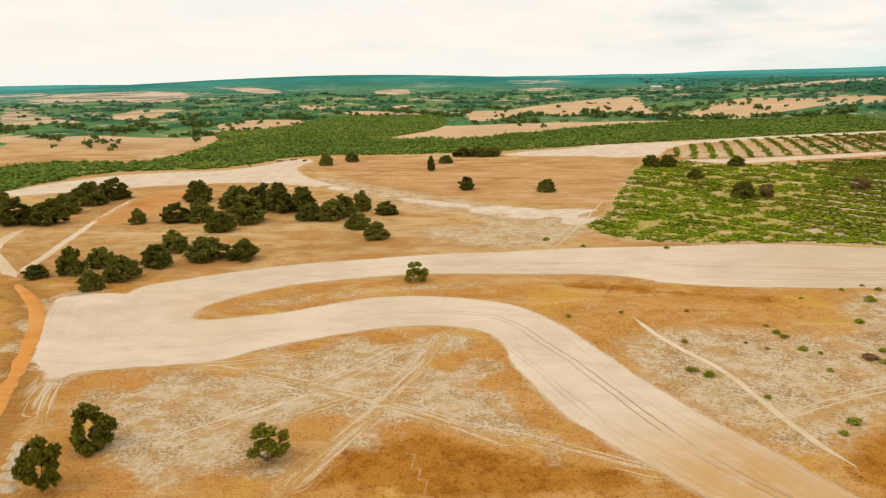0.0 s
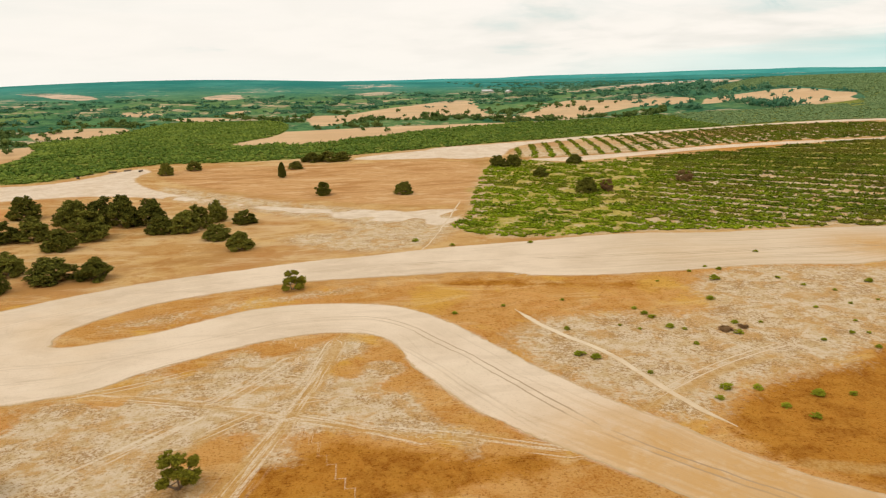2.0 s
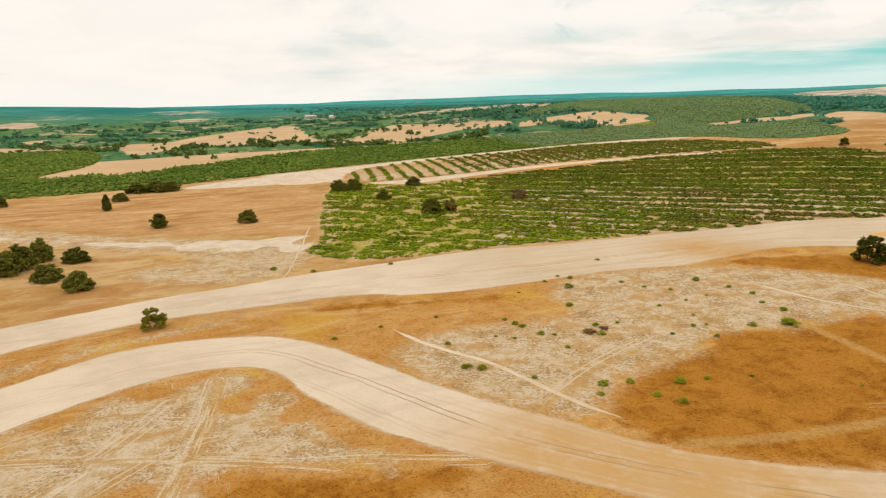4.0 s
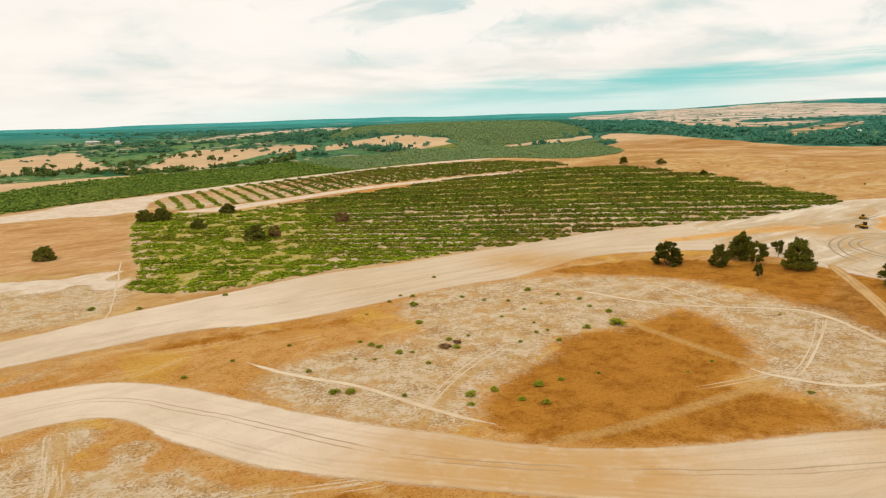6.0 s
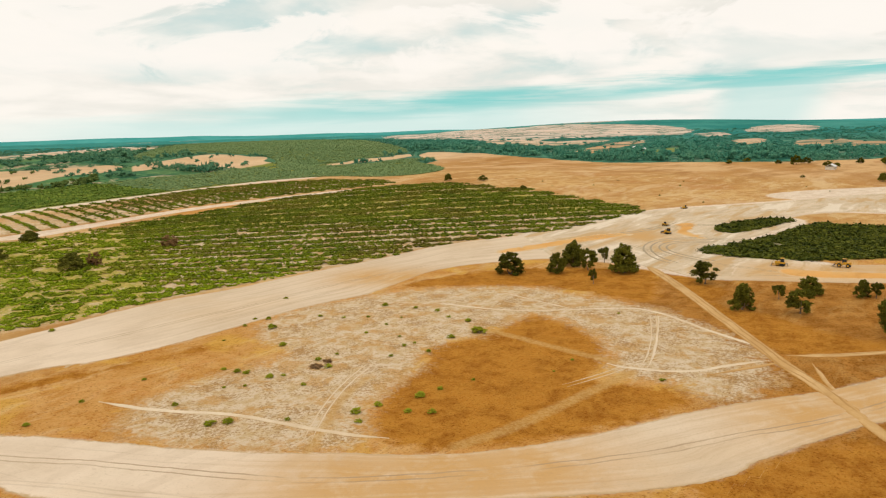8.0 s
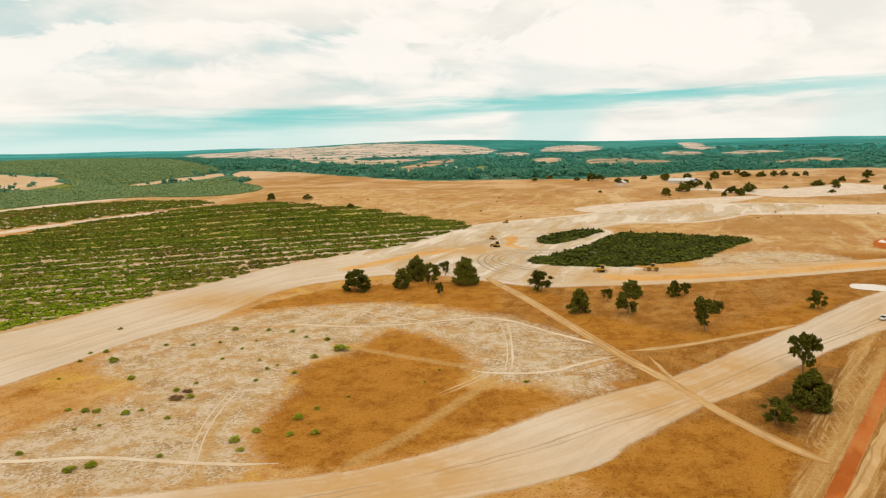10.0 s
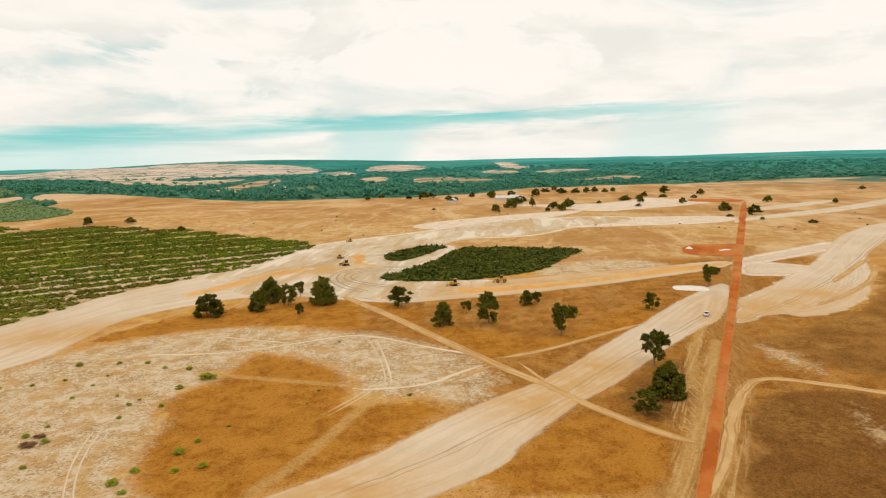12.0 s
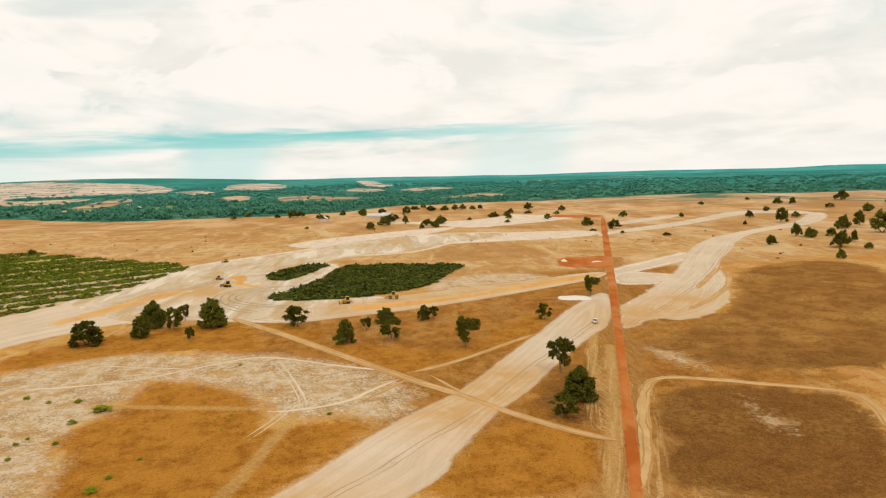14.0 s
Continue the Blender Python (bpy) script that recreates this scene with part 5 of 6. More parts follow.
def gum_tree(seed, stems, bare, lobes, leaf_mat, name="gum_tree", leafy=1.0, shapes=RICH):
    """A gum tree one unit high and about one wide: stems that fork into limbs, and a crown of separate lobes of leaves."""
    rng = np.random.RandomState(seed)
    root = new(name)
    tips = []
    for s in range(stems):
        a = 6.283 * (s + rng.uniform(0, 0.6)) / stems
        out = 0.10 if stems > 1 else 0.03
        fork = Vector((math.cos(a) * out * 1.5, math.sin(a) * out * 1.5, bare + rng.uniform(0.05, 0.15)))
        top = fork + Vector((math.cos(a) * out, math.sin(a) * out, 0.30))
        v, f = tube([(math.cos(a) * out * 0.3, math.sin(a) * out * 0.3, -0.03), fork * 0.55 + Vector((rng.uniform(-0.02, 0.02), 0, 0)), fork, top], [0.034, 0.026, 0.02, 0.008])
        part("trunk", v, f, BARK, root, "", True)
        for k in range(3):
            b = a + rng.uniform(-1.5, 1.5) + 2.1 * k
            tip = fork + Vector((math.cos(b) * rng.uniform(0.14, 0.3), math.sin(b) * rng.uniform(0.14, 0.3), rng.uniform(0.12, 0.32)))
            v, f = tube([fork + Vector((0, 0, 0.02)), fork * 0.5 + tip * 0.5 + Vector((0, 0, -0.03)), tip], [0.014, 0.01, 0.004], 5)
            part("limb", v, f, BARK, root, "", True)
            tips.append(tip)
    places, sizes, centres = [], [], [np.array(t) + (0, 0, 0.03) for t in tips]
    low = bare + 0.04
    while len(centres) < lobes + len(tips):
        a, h = rng.uniform(0, 6.283), rng.uniform()
        start = 0.42 if bare < 0.06 else 0.22
        girth = 0.40 * math.sin(math.pi * (start + (0.92 - start) * h)) * rng.uniform(0.55, 1.1)
        centre = np.array([math.cos(a) * girth, math.sin(a) * girth, low + (0.03 if bare < 0.06 else 0.08) + (0.78 - low) * h])
        if len(centres) > 40 or min((np.linalg.norm(centre - c) for c in centres), default=1) > rng.uniform(0.10, 0.22):
            centres.append(centre)
    for centre in centres:
        wide = rng.uniform(0.075, 0.16)
        count = int(leafy * (620 * wide**2 + 6)) + 2
        p = rng.normal(size=(count, 3))
        p = p / np.linalg.norm(p, axis=1)[:, None] * rng.uniform(0.35, 1, (count, 1)) * wide * (1.0, 1.0, 0.95) + centre
        places.append(p)
        sizes.append(rng.uniform(0.07, 0.13, (count, 1)) * (1.0 if leafy > 0.5 else 1.6) * np.array([[1.0, 1.0, 0.95]]))
    places, sizes = np.vstack(places), np.vstack(sizes)
    places[:, 2] = np.clip(places[:, 2], 0.04, 0.96)
    v, f = cluster(rng, places, sizes, shapes)
    part("crown", v, f, leaf_mat, root)
    return root


def stand(x, y, sink=0.05):
    return float(land(x, y)) - sink


KINDS = [gum_tree(21, 1, 0.07, 16, LEAF_DARK), gum_tree(22, 2, 0.02, 24, LEAF_DARK), gum_tree(23, 3, 0.0, 26, LEAF_DARK), gum_tree(24, 1, 0.20, 13, LEAF_DARK), gum_tree(25, 2, 0.0, 30, LEAF_DARK)]
CLUMP_KINDS = [gum_tree(61, 2, 0.02, 34, LEAF_MID, leafy=1.15), gum_tree(62, 3, 0.0, 36, LEAF_MID, leafy=1.15), gum_tree(63, 2, 0.0, 32, LEAF_MID, leafy=1.2), gum_tree(64, 1, 0.03, 30, LEAF_MID, leafy=1.2)]
NEAR_KINDS = [gum_tree(27, 1, 0.05, 20, LEAF, leafy=1.2, shapes=LUSH), gum_tree(28, 1, 0.08, 17, LEAF, leafy=1.1, shapes=LUSH), gum_tree(29, 3, 0.06, 9, LEAF, leafy=1.0, shapes=LUSH), gum_tree(33, 2, 0.05, 12, LEAF, leafy=1.1, shapes=LUSH)]
SMALL_KINDS = [gum_tree(51, 1, 0.05, 18, LEAF_DARK, leafy=0.4, shapes=SMALL), gum_tree(52, 2, 0.0, 20, LEAF_DARK, leafy=0.4, shapes=SMALL), gum_tree(53, 2, 0.02, 16, LEAF_DARK, leafy=0.4, shapes=SMALL)]
PALE_KINDS = [gum_tree(31, 3, 0.02, 12, LEAF_LIGHT, leafy=0.4, shapes=SMALL), gum_tree(32, 2, 0.03, 11, LEAF_LIGHT, leafy=0.4, shapes=SMALL)]
BROWN_KIND = gum_tree(41, 3, 0.02, 12, LEAF_DRY)
used = set()


def plant(model, x, y, wide, high, label, group):
    """Puts a tree there: the model itself first, then copies of it."""
    m = pose(x, y, stand(x, y), 0, 0, random.uniform(0, 360)) @ Matrix.Diagonal((wide, wide, high, 1))
    if model.name in used:
        ob = copy_thing(model, m @ Matrix.Diagonal((*(1 / v for v in model.scale), 1)))
    else:
        used.add(model.name)
        ob, model_basis = model, m
        ob.matrix_basis = model_basis
    return tagged(ob, label, "tree", group)


# gum trees: east, north, width, height
TREES_NEAR = [(-73.1, 103.5, 8.2, 9.2), (-73, 90, 7.4, 9.8), (-41.1, 101.5, 8.5, 6.5), (-32.3, 207.2, 8, 7.7)]
TREES_CLUMP_A = [(-156.6, 206.5, 8.5, 5.3), (-146.8, 211, 9.5, 11.5), (-130.1, 194.8, 7.3, 7.1), (-142.3, 220.8, 9, 9), (-126.7, 205.9, 10.9, 10.4), (-123.9, 222.2, 10.4, 9.8), (-128.1, 243.5, 11.2, 9.4), (-110.3, 233.7, 14.8, 9.3), (-96.9, 232.5, 10.3, 8.7)]
TREES_CLUMP_B = [(-222.5, 286.2, 16.1, 14.8), (-208.2, 288, 14.9, 13.6), (-256.3, 319.6, 14.8, 10.4), (-215.9, 312.1, 12.9, 12.9), (-218.1, 335.1, 16.1, 15.2), (-214.1, 350.9, 15.9, 13.9), (-168.8, 292.1, 7.6, 8), (-154.4, 182.3, 4.7, 5.8)]
TREES_CLUMP_C = [(-153, 296.2, 13.5, 10.8), (-142.9, 299, 13.4, 11.8), (-165.9, 348.1, 14, 13.1), (-125, 279.1, 11.9, 11), (-135.5, 322.3, 15.6, 16.3), (-119.7, 297.3, 15.6, 15), (-125.8, 329.4, 14.3, 15), (-114.3, 322.7, 13.9, 16.9), (-102.9, 322.9, 13.2, 14.4), (-93.8, 303.8, 11.6, 9.5), (-83.8, 303.9, 12.8, 11.3), (-80.4, 312.7, 11.8, 12.4), (-75.5, 325.9, 9.8, 11.4), (-67.9, 286.4, 10.8, 7.5), (-56.3, 265.8, 9.3, 8.9), (-61.5, 316.6, 10.5, 7.7)]
TREES_PADDOCK = [(-29.8, 387.1, 10, 8.6), (13.6, 379.9, 10.1, 8.4), (-135.8, 486.4, 10.1, 9.4), (-121.9, 505.6, 10.4, 7.9), (-58.4, 458.5, 5.9, 11.7), (-52.5, 497.5, 10, 6.7), (-43.8, 532.9, 15, 8.1), (-31.6, 532.5, 17.1, 9), (-21.4, 532.2, 15, 8.1), (83.5, 468.7, 12.2, 9.6), (93.8, 468.5, 12.3, 8.9), (99.1, 416.9, 9.7, 7.2), (135.5, 465.3, 11.7, 7.4), (107.7, 355.2, 11.4, 10.4)]
TREES_BROWN = [(118.3, 355.2, 7.9, 8.3), (167.9, 370, 10.5, 8.2), (75.5, 153, 4.5, 0.9), (80.4, 153.8, 3.2, 0.9)]
TREES_EAST = [(201.7, 170.6, 13.1, 10.5), (212.1, 154.4, 8.7, 9.6), (229.5, 155.7, 11.4, 11.8), (222.9, 145.2, 8.9, 9.8), (240.3, 145.8, 5.2, 8.2), (201.3, 132.6, 4.1, 6.7), (225.3, 130.5, 11.8, 12.9), (219.8, 95.9, 11.7, 9.4), (189.1, 74.3, 8.8, 9.9), (208.2, 67.3, 4.9, 5.9), (219.9, 59.9, 8.8, 6.8), (192.1, 57.6, 9.7, 8.4), (222.9, 44.4, 6.1, 6.9), (223.4, 40.4, 4.7, 6.4), (174.5, 31.8, 9.8, 12.8), (211.8, -3.5, 8, 7.2), (258.3, -35.3, 8.1, 10.8), (138.3, 7.1, 8.6, 12.6), (114.2, 7.7, 10.0, 9.3), (101.1, 15.1, 7.8, 6)]
TREES_PLAIN = [(787.7, -321.2, 8.9, 4.7), (837.9, -405.4, 6.5, 4.2), (755.7, -401, 10.5, 9.4), (739.6, -410.8, 10.4, 9.3), (597.7, -285.6, 8.3, 8.8), (663, -337.6, 7.9, 6.2), (545.2, -288.4, 13.4, 15.3), (579.9, -321.8, 8.4, 6.9), (539.4, -252, 3.3, 4.6), (402.7, -202.1, 7.7, 6.3), (442, -242, 8.5, 11.8), (431.5, -246.9, 10.2, 8.8), (432.2, -263.3, 9.4, 6.9), (372.5, -231.9, 12.6, 13.2), (328.9, -203.6, 5.3, 7.1), (396, -256.5, 6.2, 9.4), (358.6, -241, 5.8, 5.2), (474.5, -299.3, 11.4, 13), (493.2, -325.5, 11.9, 13.6), (438.2, -306, 17.8, 19.8), (608.8, -412.8, 11.8, 9.6), (669.3, -411.9, 11.1, 5.8), (767.6, -489, 19, 15), (678.8, -490, 14.7, 13.9), (239.9, -171.3, 5.5, 7.1)]
TREES_FAR_PLAIN = [(708.7, 62.5, 18.5, 9.1), (683.6, 44.9, 7.2, 11.3), (633.1, 15.9, 10, 8.8), (625.9, 29.4, 6.6, 4.6), (700.4, -25.1, 6.1, 3.9), (732.7, -55.7, 12.8, 6.7), (734.6, -71.2, 10.3, 6.8), (656.1, -59.6, 7, 3.7), (763.3, -101, 9.4, 4.2), (678.7, -106, 8.5, 7), (736.3, -129.1, 7.9, 4.8), (544.7, -117.5, 6.1, 2.7), (516.4, -134.4, 4.9, 2.6), (486.5, -160.9, 7.5, 3), (638.1, -235.2, 4.8, 5.7), (418.3, -209.7, 7.9, 5.5), (468.4, 364.3, 8.9, 6.2), (436.5, 304.3, 6.3, 4.7), (456.9, 393.1, 10, 7.4), (653.5, 144.1, 4.6, 3)]
TREES_HEDGE = [(802, 249, 8.7, 5.1), (831, 237, 9.8, 6.0), (813, 199, 7.5, 5.3), (804, 179, 13.4, 11.7), (821, 172, 12.4, 7.9), (779, 144, 10.8, 7.1), (778, 136, 8.2, 4.9), (822, 120, 8.5, 7.8), (812, 95, 12.8, 11.2), (831, 72, 12.6, 7.9), (742, 55, 9.2, 7.3), (673, 67, 13, 11.0), (814, 41, 13, 11.6), (658, 23, 13.2, 7.7), (671, 8, 13, 10.3), (630, 80, 11.7, 8.8), (703, -69, 8.2, 6.1), (782, -83, 7.6, 7.0), (826, -113, 13.1, 10.0), (783, -146, 9.1, 8.3), (595, -126, 11.0, 9.9), (556, -140, 12.9, 9.7), (666, -184, 9.9, 7.8), (888, 28, 10.0, 6.2), (910, 17, 9.1, 8.0), (870, 4, 7.3, 4.2), (861, -9, 11.4, 7.5), (863, -23, 10.7, 7.9), (862, -33, 9.4, 8.9), (863, -46, 8.4, 6.0), (864, -56, 8.4, 6.8), (888, 31, 8.9, 6.2), (860, 9, 12.2, 8.3)]
for rows, group, label in (
    (TREES_NEAR, "scattered gum trees by the loop", "dark green gum tree standing alone on dry grass"),
    (TREES_CLUMP_A, "gum trees in the near clump", "round dark green gum tree in a loose clump"),
    (TREES_CLUMP_B, "gum trees in the western clump", "broad dark gum tree beside a sandy track"),
    (TREES_CLUMP_C, "gum trees in the long thicket", "dense dark green gum tree in a thicket"),
    (TREES_PADDOCK, "paddock trees", "small round dark tree on a bare paddock"),
    (TREES_EAST, "gum trees by the haul road", "spreading dark gum tree on rust-coloured grass"),
    (TREES_HEDGE, "trees on the plain", "dark bushy tree along the far edge of the plain"),
    (TREES_FAR_PLAIN, "trees on the plain", "small dark tree far out on the dry plain"),
    (TREES_PLAIN, "trees on the plain", "leafy dark tree on the open plain"),
):
    for k, (x, y, wide, high) in enumerate(rows):
        model = KINDS[k % 5]
        if group == "paddock trees":
            model = CLUMP_KINDS[k % 4]
        if "plain" in group:
            model = SMALL_KINDS[(k * 2) % 3]
        if rows is TREES_EAST:
            model, high = KINDS[3] if high > 1.15 * wide else KINDS[(1, 2, 4, 0)[k % 4]], high * 1.1
        if "clump" in group or "thicket" in group:
            model, wide, high = CLUMP_KINDS[(k * 3 + k // 4) % 4], wide * 1.06, high * 0.95
        if rows is TREES_NEAR:
            model = NEAR_KINDS[k]
        plant(model, x, y, wide * 1.0, high * 0.95, label, group)
for k, (x, y, wide, high) in enumerate(TREES_BROWN):
    plant(BROWN_KIND, x, y, wide, high, "brown half-dead bush among green shrubs", "dry bushes")

# low green bushes on the bleached ground: east, north, width
BUSHES_A = [(9.5, 263.3, 2.1), (22.2, 252.9, 1.7), (51.1, 250.4, 1.7), (35.8, 143.3, 2.1), (38.7, 141, 1.9), (47.3, 131.8, 1.2), (12.2, 175.7, 1.3), (26.1, 179.8, 1.2), (43, 181.7, 1.1), (59.6, 171.6, 1.3), (60.6, 167.1, 1.6), (61.5, 164.3, 1.7), (62.9, 156.8, 1.8), (92.8, 192.3, 2.6), (82.8, 175.2, 1.9), (65.8, 155, 1.1), (89.5, 201.7, 1.2), (121.8, 219.5, 1.5), (99.4, 202, 1.6), (111.5, 189.7, 1.4), (96.6, 205.5, 1.2), (75.8, 193.8, 0.9), (64.2, 145.5, 1.2), (51.5, 160.1, 0.9), (55.2, 156.8, 0.9), (59.2, 122.5, 2.2), (65, 121.2, 1.7), (55.4, 118.2, 1.4), (65.9, 113.1, 1.5), (68.6, 108.4, 1.7)]
BUSHES_B = [(74.9, 116.8, 2.2), (81.6, 116, 1.4), (91.2, 112.9, 0.9), (125.5, 134.5, 3.8), (133.8, 144.5, 1.8), (138.6, 160.7, 1.7), (137.2, 169.3, 1.4), (134.1, 152.6, 1.3), (134, 180.6, 2), (102.9, 145.5, 1.3), (93.8, 142.6, 1.1), (106.8, 144.8, 1), (102.8, 136.4, 1.3), (116.7, 138.8, 2), (109.1, 152.6, 0.9), (114.5, 181.8, 1.2), (119.7, 175.4, 1.1), (116.6, 164.6, 1.1), (117.7, 99, 0.9), (114.8, 73.2, 1.3), (166.4, 106.9, 0.8), (107.4, 99, 0.7), (79.8, 156.9, 1.5), (77.2, 150.3, 1.8), (37.7, 159.6, 1.3), (86.3, 156.3, 1), (106, 163.6, 1.1), (125.3, 165.7, 0.9)]
for k, (x, y, wide) in enumerate(BUSHES_A + BUSHES_B):
    tagged(plant(PALE_KINDS[k % 2], x, y, wide * 1.35, wide * 0.7, "low fresh green bush on bleached stubble", "low green bushes"), category="bush")


def scatter(zone, count, rng, clear=()):
    """Places by chance inside an outline."""
    z = rounded(zone)
    x = rng.uniform(z[:, 0].min(), z[:, 0].max(), count)
    y = rng.uniform(z[:, 1].min(), z[:, 1].max(), count)
    keep = gap_to(x, y, z, True, 5.0) > 0
    for c in clear:
        keep &= gap_to(x, y, rounded(c), True, 5.0) < 0
    return x[keep], y[keep]


def shrub_mass(name, x, y, wide, high, shapes, mat, label, group="", kind="", rng=RNG):
    n = len(x)
    s = rng.uniform(0.7, 1.35, n)
    sizes = np.stack([wide * s, wide * s * rng.uniform(0.8, 1.25, n), high * s * rng.uniform(0.75, 1.2, n)], 1)
    at = np.stack([x, y, land(x, y) + 0.28 * sizes[:, 2]], 1)
    v, f = cluster(rng, at, sizes, shapes)
    return tagged(new(name, mesh_of(name, v, f, [mat])), label, "shrubs", group, kind)


# the plantation: overgrown rows of shrubs with bare lanes between them
ALONG = np.array([0.665, -0.747])
ACROSS = np.array([0.747, 0.665])
rng = np.random.RandomState(5)
edge = rounded(SHRUB_MAIN)
lows, highs = (edge @ ACROSS).min(), (edge @ ACROSS).max()
a_low, a_high = (edge @ ALONG).min(), (edge @ ALONG).max()
rows_x, rows_y = [], []
line, row = lows + 3.0, 0
while line < highs:
    spacing = 10.5 + 0.055 * max(0.0, line - 290)
    n = int((a_high - a_low) * spacing / 5.0)
    along = rng.uniform(a_low, a_high, n)
    off = line + 0.28 * spacing * rng.uniform(-1, 1, n) + 1.2 * np.sin(along / 31 + row)
    rows_x.append(along * ALONG[0] + off * ACROSS[0])
    rows_y.append(along * ALONG[1] + off * ACROSS[1])
    line, row = line + spacing, row + 1
x, y = np.concatenate(rows_x), np.concatenate(rows_y)
ok = (gap_to(x, y, edge, True, 40.0) > 1.0 - 8.0 * (0.747 * x + 0.665 * y > 430) + 1.5 * wobble(x, y, 3, 15)) & (wobble(x, y, 17, 22) > -0.95 + 0.9 * (x < 110 + 0.5 * (y - 300)))
x, y = x[ok], y[ok]
order = np.argsort(np.hypot(x - 60, y - 190))
# the shrubs along the road are things of their own
SHRUB_KINDS = []
for k in range(8):
    v, f = cluster(rng, rng.uniform(-0.32, 0.32, (5, 3)) * (1, 1, 0.4) + (0, 0, 0.3), rng.uniform(0.6, 0.8, (5, 3)), SMALL)
    SHRUB_KINDS.append(mesh_of("shrub", v, f, [SHRUB]))
for k, (px, py) in enumerate(zip(x[order[:290]], y[order[:290]])):
    ob = new("shrub", SHRUB_KINDS[k % 8])
    w = rng.uniform(1.5, 2.9)
    ob.matrix_basis = pose(px, py, stand(px, py, 0.02), 0, 0, rng.uniform(0, 360)) @ Matrix.Diagonal((w, w, w * rng.uniform(0.4, 0.6), 1))
    tagged(ob, "low green plantation shrub at the road's edge", "shrub", "plantation shrubs by the road")
rest = order[290:]
shrub_mass("plantation", x[rest], y[rest], 2.8, 1.35, SMALL, SHRUB, "overgrown rows of green plantation shrubs", kind="stuff", rng=rng)
x, y = scatter(SHRUB_MAIN, 22000, rng)
ok = (x < 115 + 0.6 * (y - 300)) & (wobble(x, y, 29, 24) > -0.1)
ok |= (gap_to(x, y, edge, True, 40.0) < 12) & (y < 300) & (x < 150)
ok |= (0.747 * x + 0.665 * y > 405) & (wobble(x, y, 30, 30) > -0.35)
shrub_mass("undergrowth", x[ok], y[ok], 2.0, 0.95, SMALL, SHRUB, "self-sown green shrubs between the plantation rows", kind="stuff", rng=rng)
strip = rounded(SHRUB_STRIP)
rows_x, rows_y = [], []
for row in range(32):
    y = rng.uniform(400, 640, 300)
    rows_x.append(108 + 12.5 * row + (y - 560) * 0.045 + rng.normal(0, 1.0, 300) + 14 * np.sin((y - 500) / 80))
    rows_y.append(y)
x, y = np.concatenate(rows_x), np.concatenate(rows_y)
more_x, more_y = scatter(SHRUB_STRIP, 9000, rng)
keep = rng.uniform(0, 1, len(more_x)) < (more_x - 190) / 150
x, y = np.concatenate([x, more_x[keep]]), np.concatenate([y, more_y[keep]])
ok = gap_to(x, y, strip, True, 40.0) > -4.0
shrub_mass("plantation", x[ok], y[ok], 2.5, 1.1, SMALL, SHRUB, "curved rows of shrubs on pale sand", kind="stuff", rng=rng)
for zone, count, label in ((GROVE, 5200, "dense dark grove of low shrubs among earthworks"), (GROVE_SMALL, 2000, "small strip of dense dark shrubs")):
    x, y = scatter(zone, count, rng)
    ok = (np.sin((0.93 * x - 0.37 * y) * 6.283 / 9.0 + 1.2 * wobble(x, y, 19, 40)) > -0.55) & (wobble(x, y, 23, 9) > -0.75)
    x, y = x[ok], y[ok]
    shrub_mass("shrub_grove", x, y, 3.9, 1.7, SMALL, SHRUB_DARK, label, kind="stuff", rng=rng)
for zone, count, wide, label in ((SCRUB_FAR, 36000, 3.7, "wide belt of green heath beyond the sand"), (HEATH_HILL, 26000, 4.2, "green heath over a long low hill"), (HEATH_WEST, 12000, 3.9, "dense green heath falling towards far paddocks")):
    x, y = scatter(zone, count, rng, (SHRUB_STRIP, SHRUB_MAIN, SAND_STRIP, SAND_FAR, *FIELDS[:17]))
    ok = wobble(x, y, 31, 45) > -0.8
    if zone is HEATH_WEST:
        ok &= gap_to(x, y, rounded(SCRUB_FAR), True, 5.0) < 0
    # east of 330 m the heath takes the leaf colour with haze in it
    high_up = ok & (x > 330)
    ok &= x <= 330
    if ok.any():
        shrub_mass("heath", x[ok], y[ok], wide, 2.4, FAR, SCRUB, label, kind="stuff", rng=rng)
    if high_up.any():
        shrub_mass("heath", x[high_up], y[high_up], wide, 1.8, FAR, HILL_LEAF, "heath on rising ground, greyed with distance haze", kind="stuff", rng=rng)

x, y = scatter(FAR_K1, 700, rng, (SHRUB_STRIP, SHRUB_MAIN, EARTHWORKS, ROAD_FAR, ROAD_RIGHT, ROAD_UP, GROVE, ORANGE_ROAD))
ok = (wobble(x, y, 33, 60) > 0.1) & (np.hypot(x, y) < 620) & (x > 150)
shrub_mass("scrub", x[ok], y[ok], 1.7, 1.0, SMALL, SHRUB_DARK, "scattered low scrub on the dry plain", kind="stuff", rng=rng)

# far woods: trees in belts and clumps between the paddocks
turn = rng.uniform(radians(-50), radians(145), 80000)
reach = np.exp(rng.uniform(math.log(520), math.log(2200), 80000))
x, y = 40 + reach * np.sin(turn), 200 + reach * np.cos(turn)
d = in_zones(x, y, FIELDS, 60.0, 1)
d = np.where(reach < 600, np.maximum(d, 0.0), d)
clump = wobble(x, y, 41, 90) + 0.5 * wobble(x, y, 42, 35)
heath_gap = in_zones(x, y, HEATHS + LAWNS, 40.0)
belt = (d < -1) & (d > -20) & (clump > -0.1)
wood = (d <= -20) & (clump > 0.3 - 0.65 * (x > 450))
lone = (d > 5) & (clump > 0.85) & (rng.uniform(0, 1, len(x)) < 0.4)
lone |= (d > 5) & (rng.uniform(0, 1, len(x)) < 0.03)
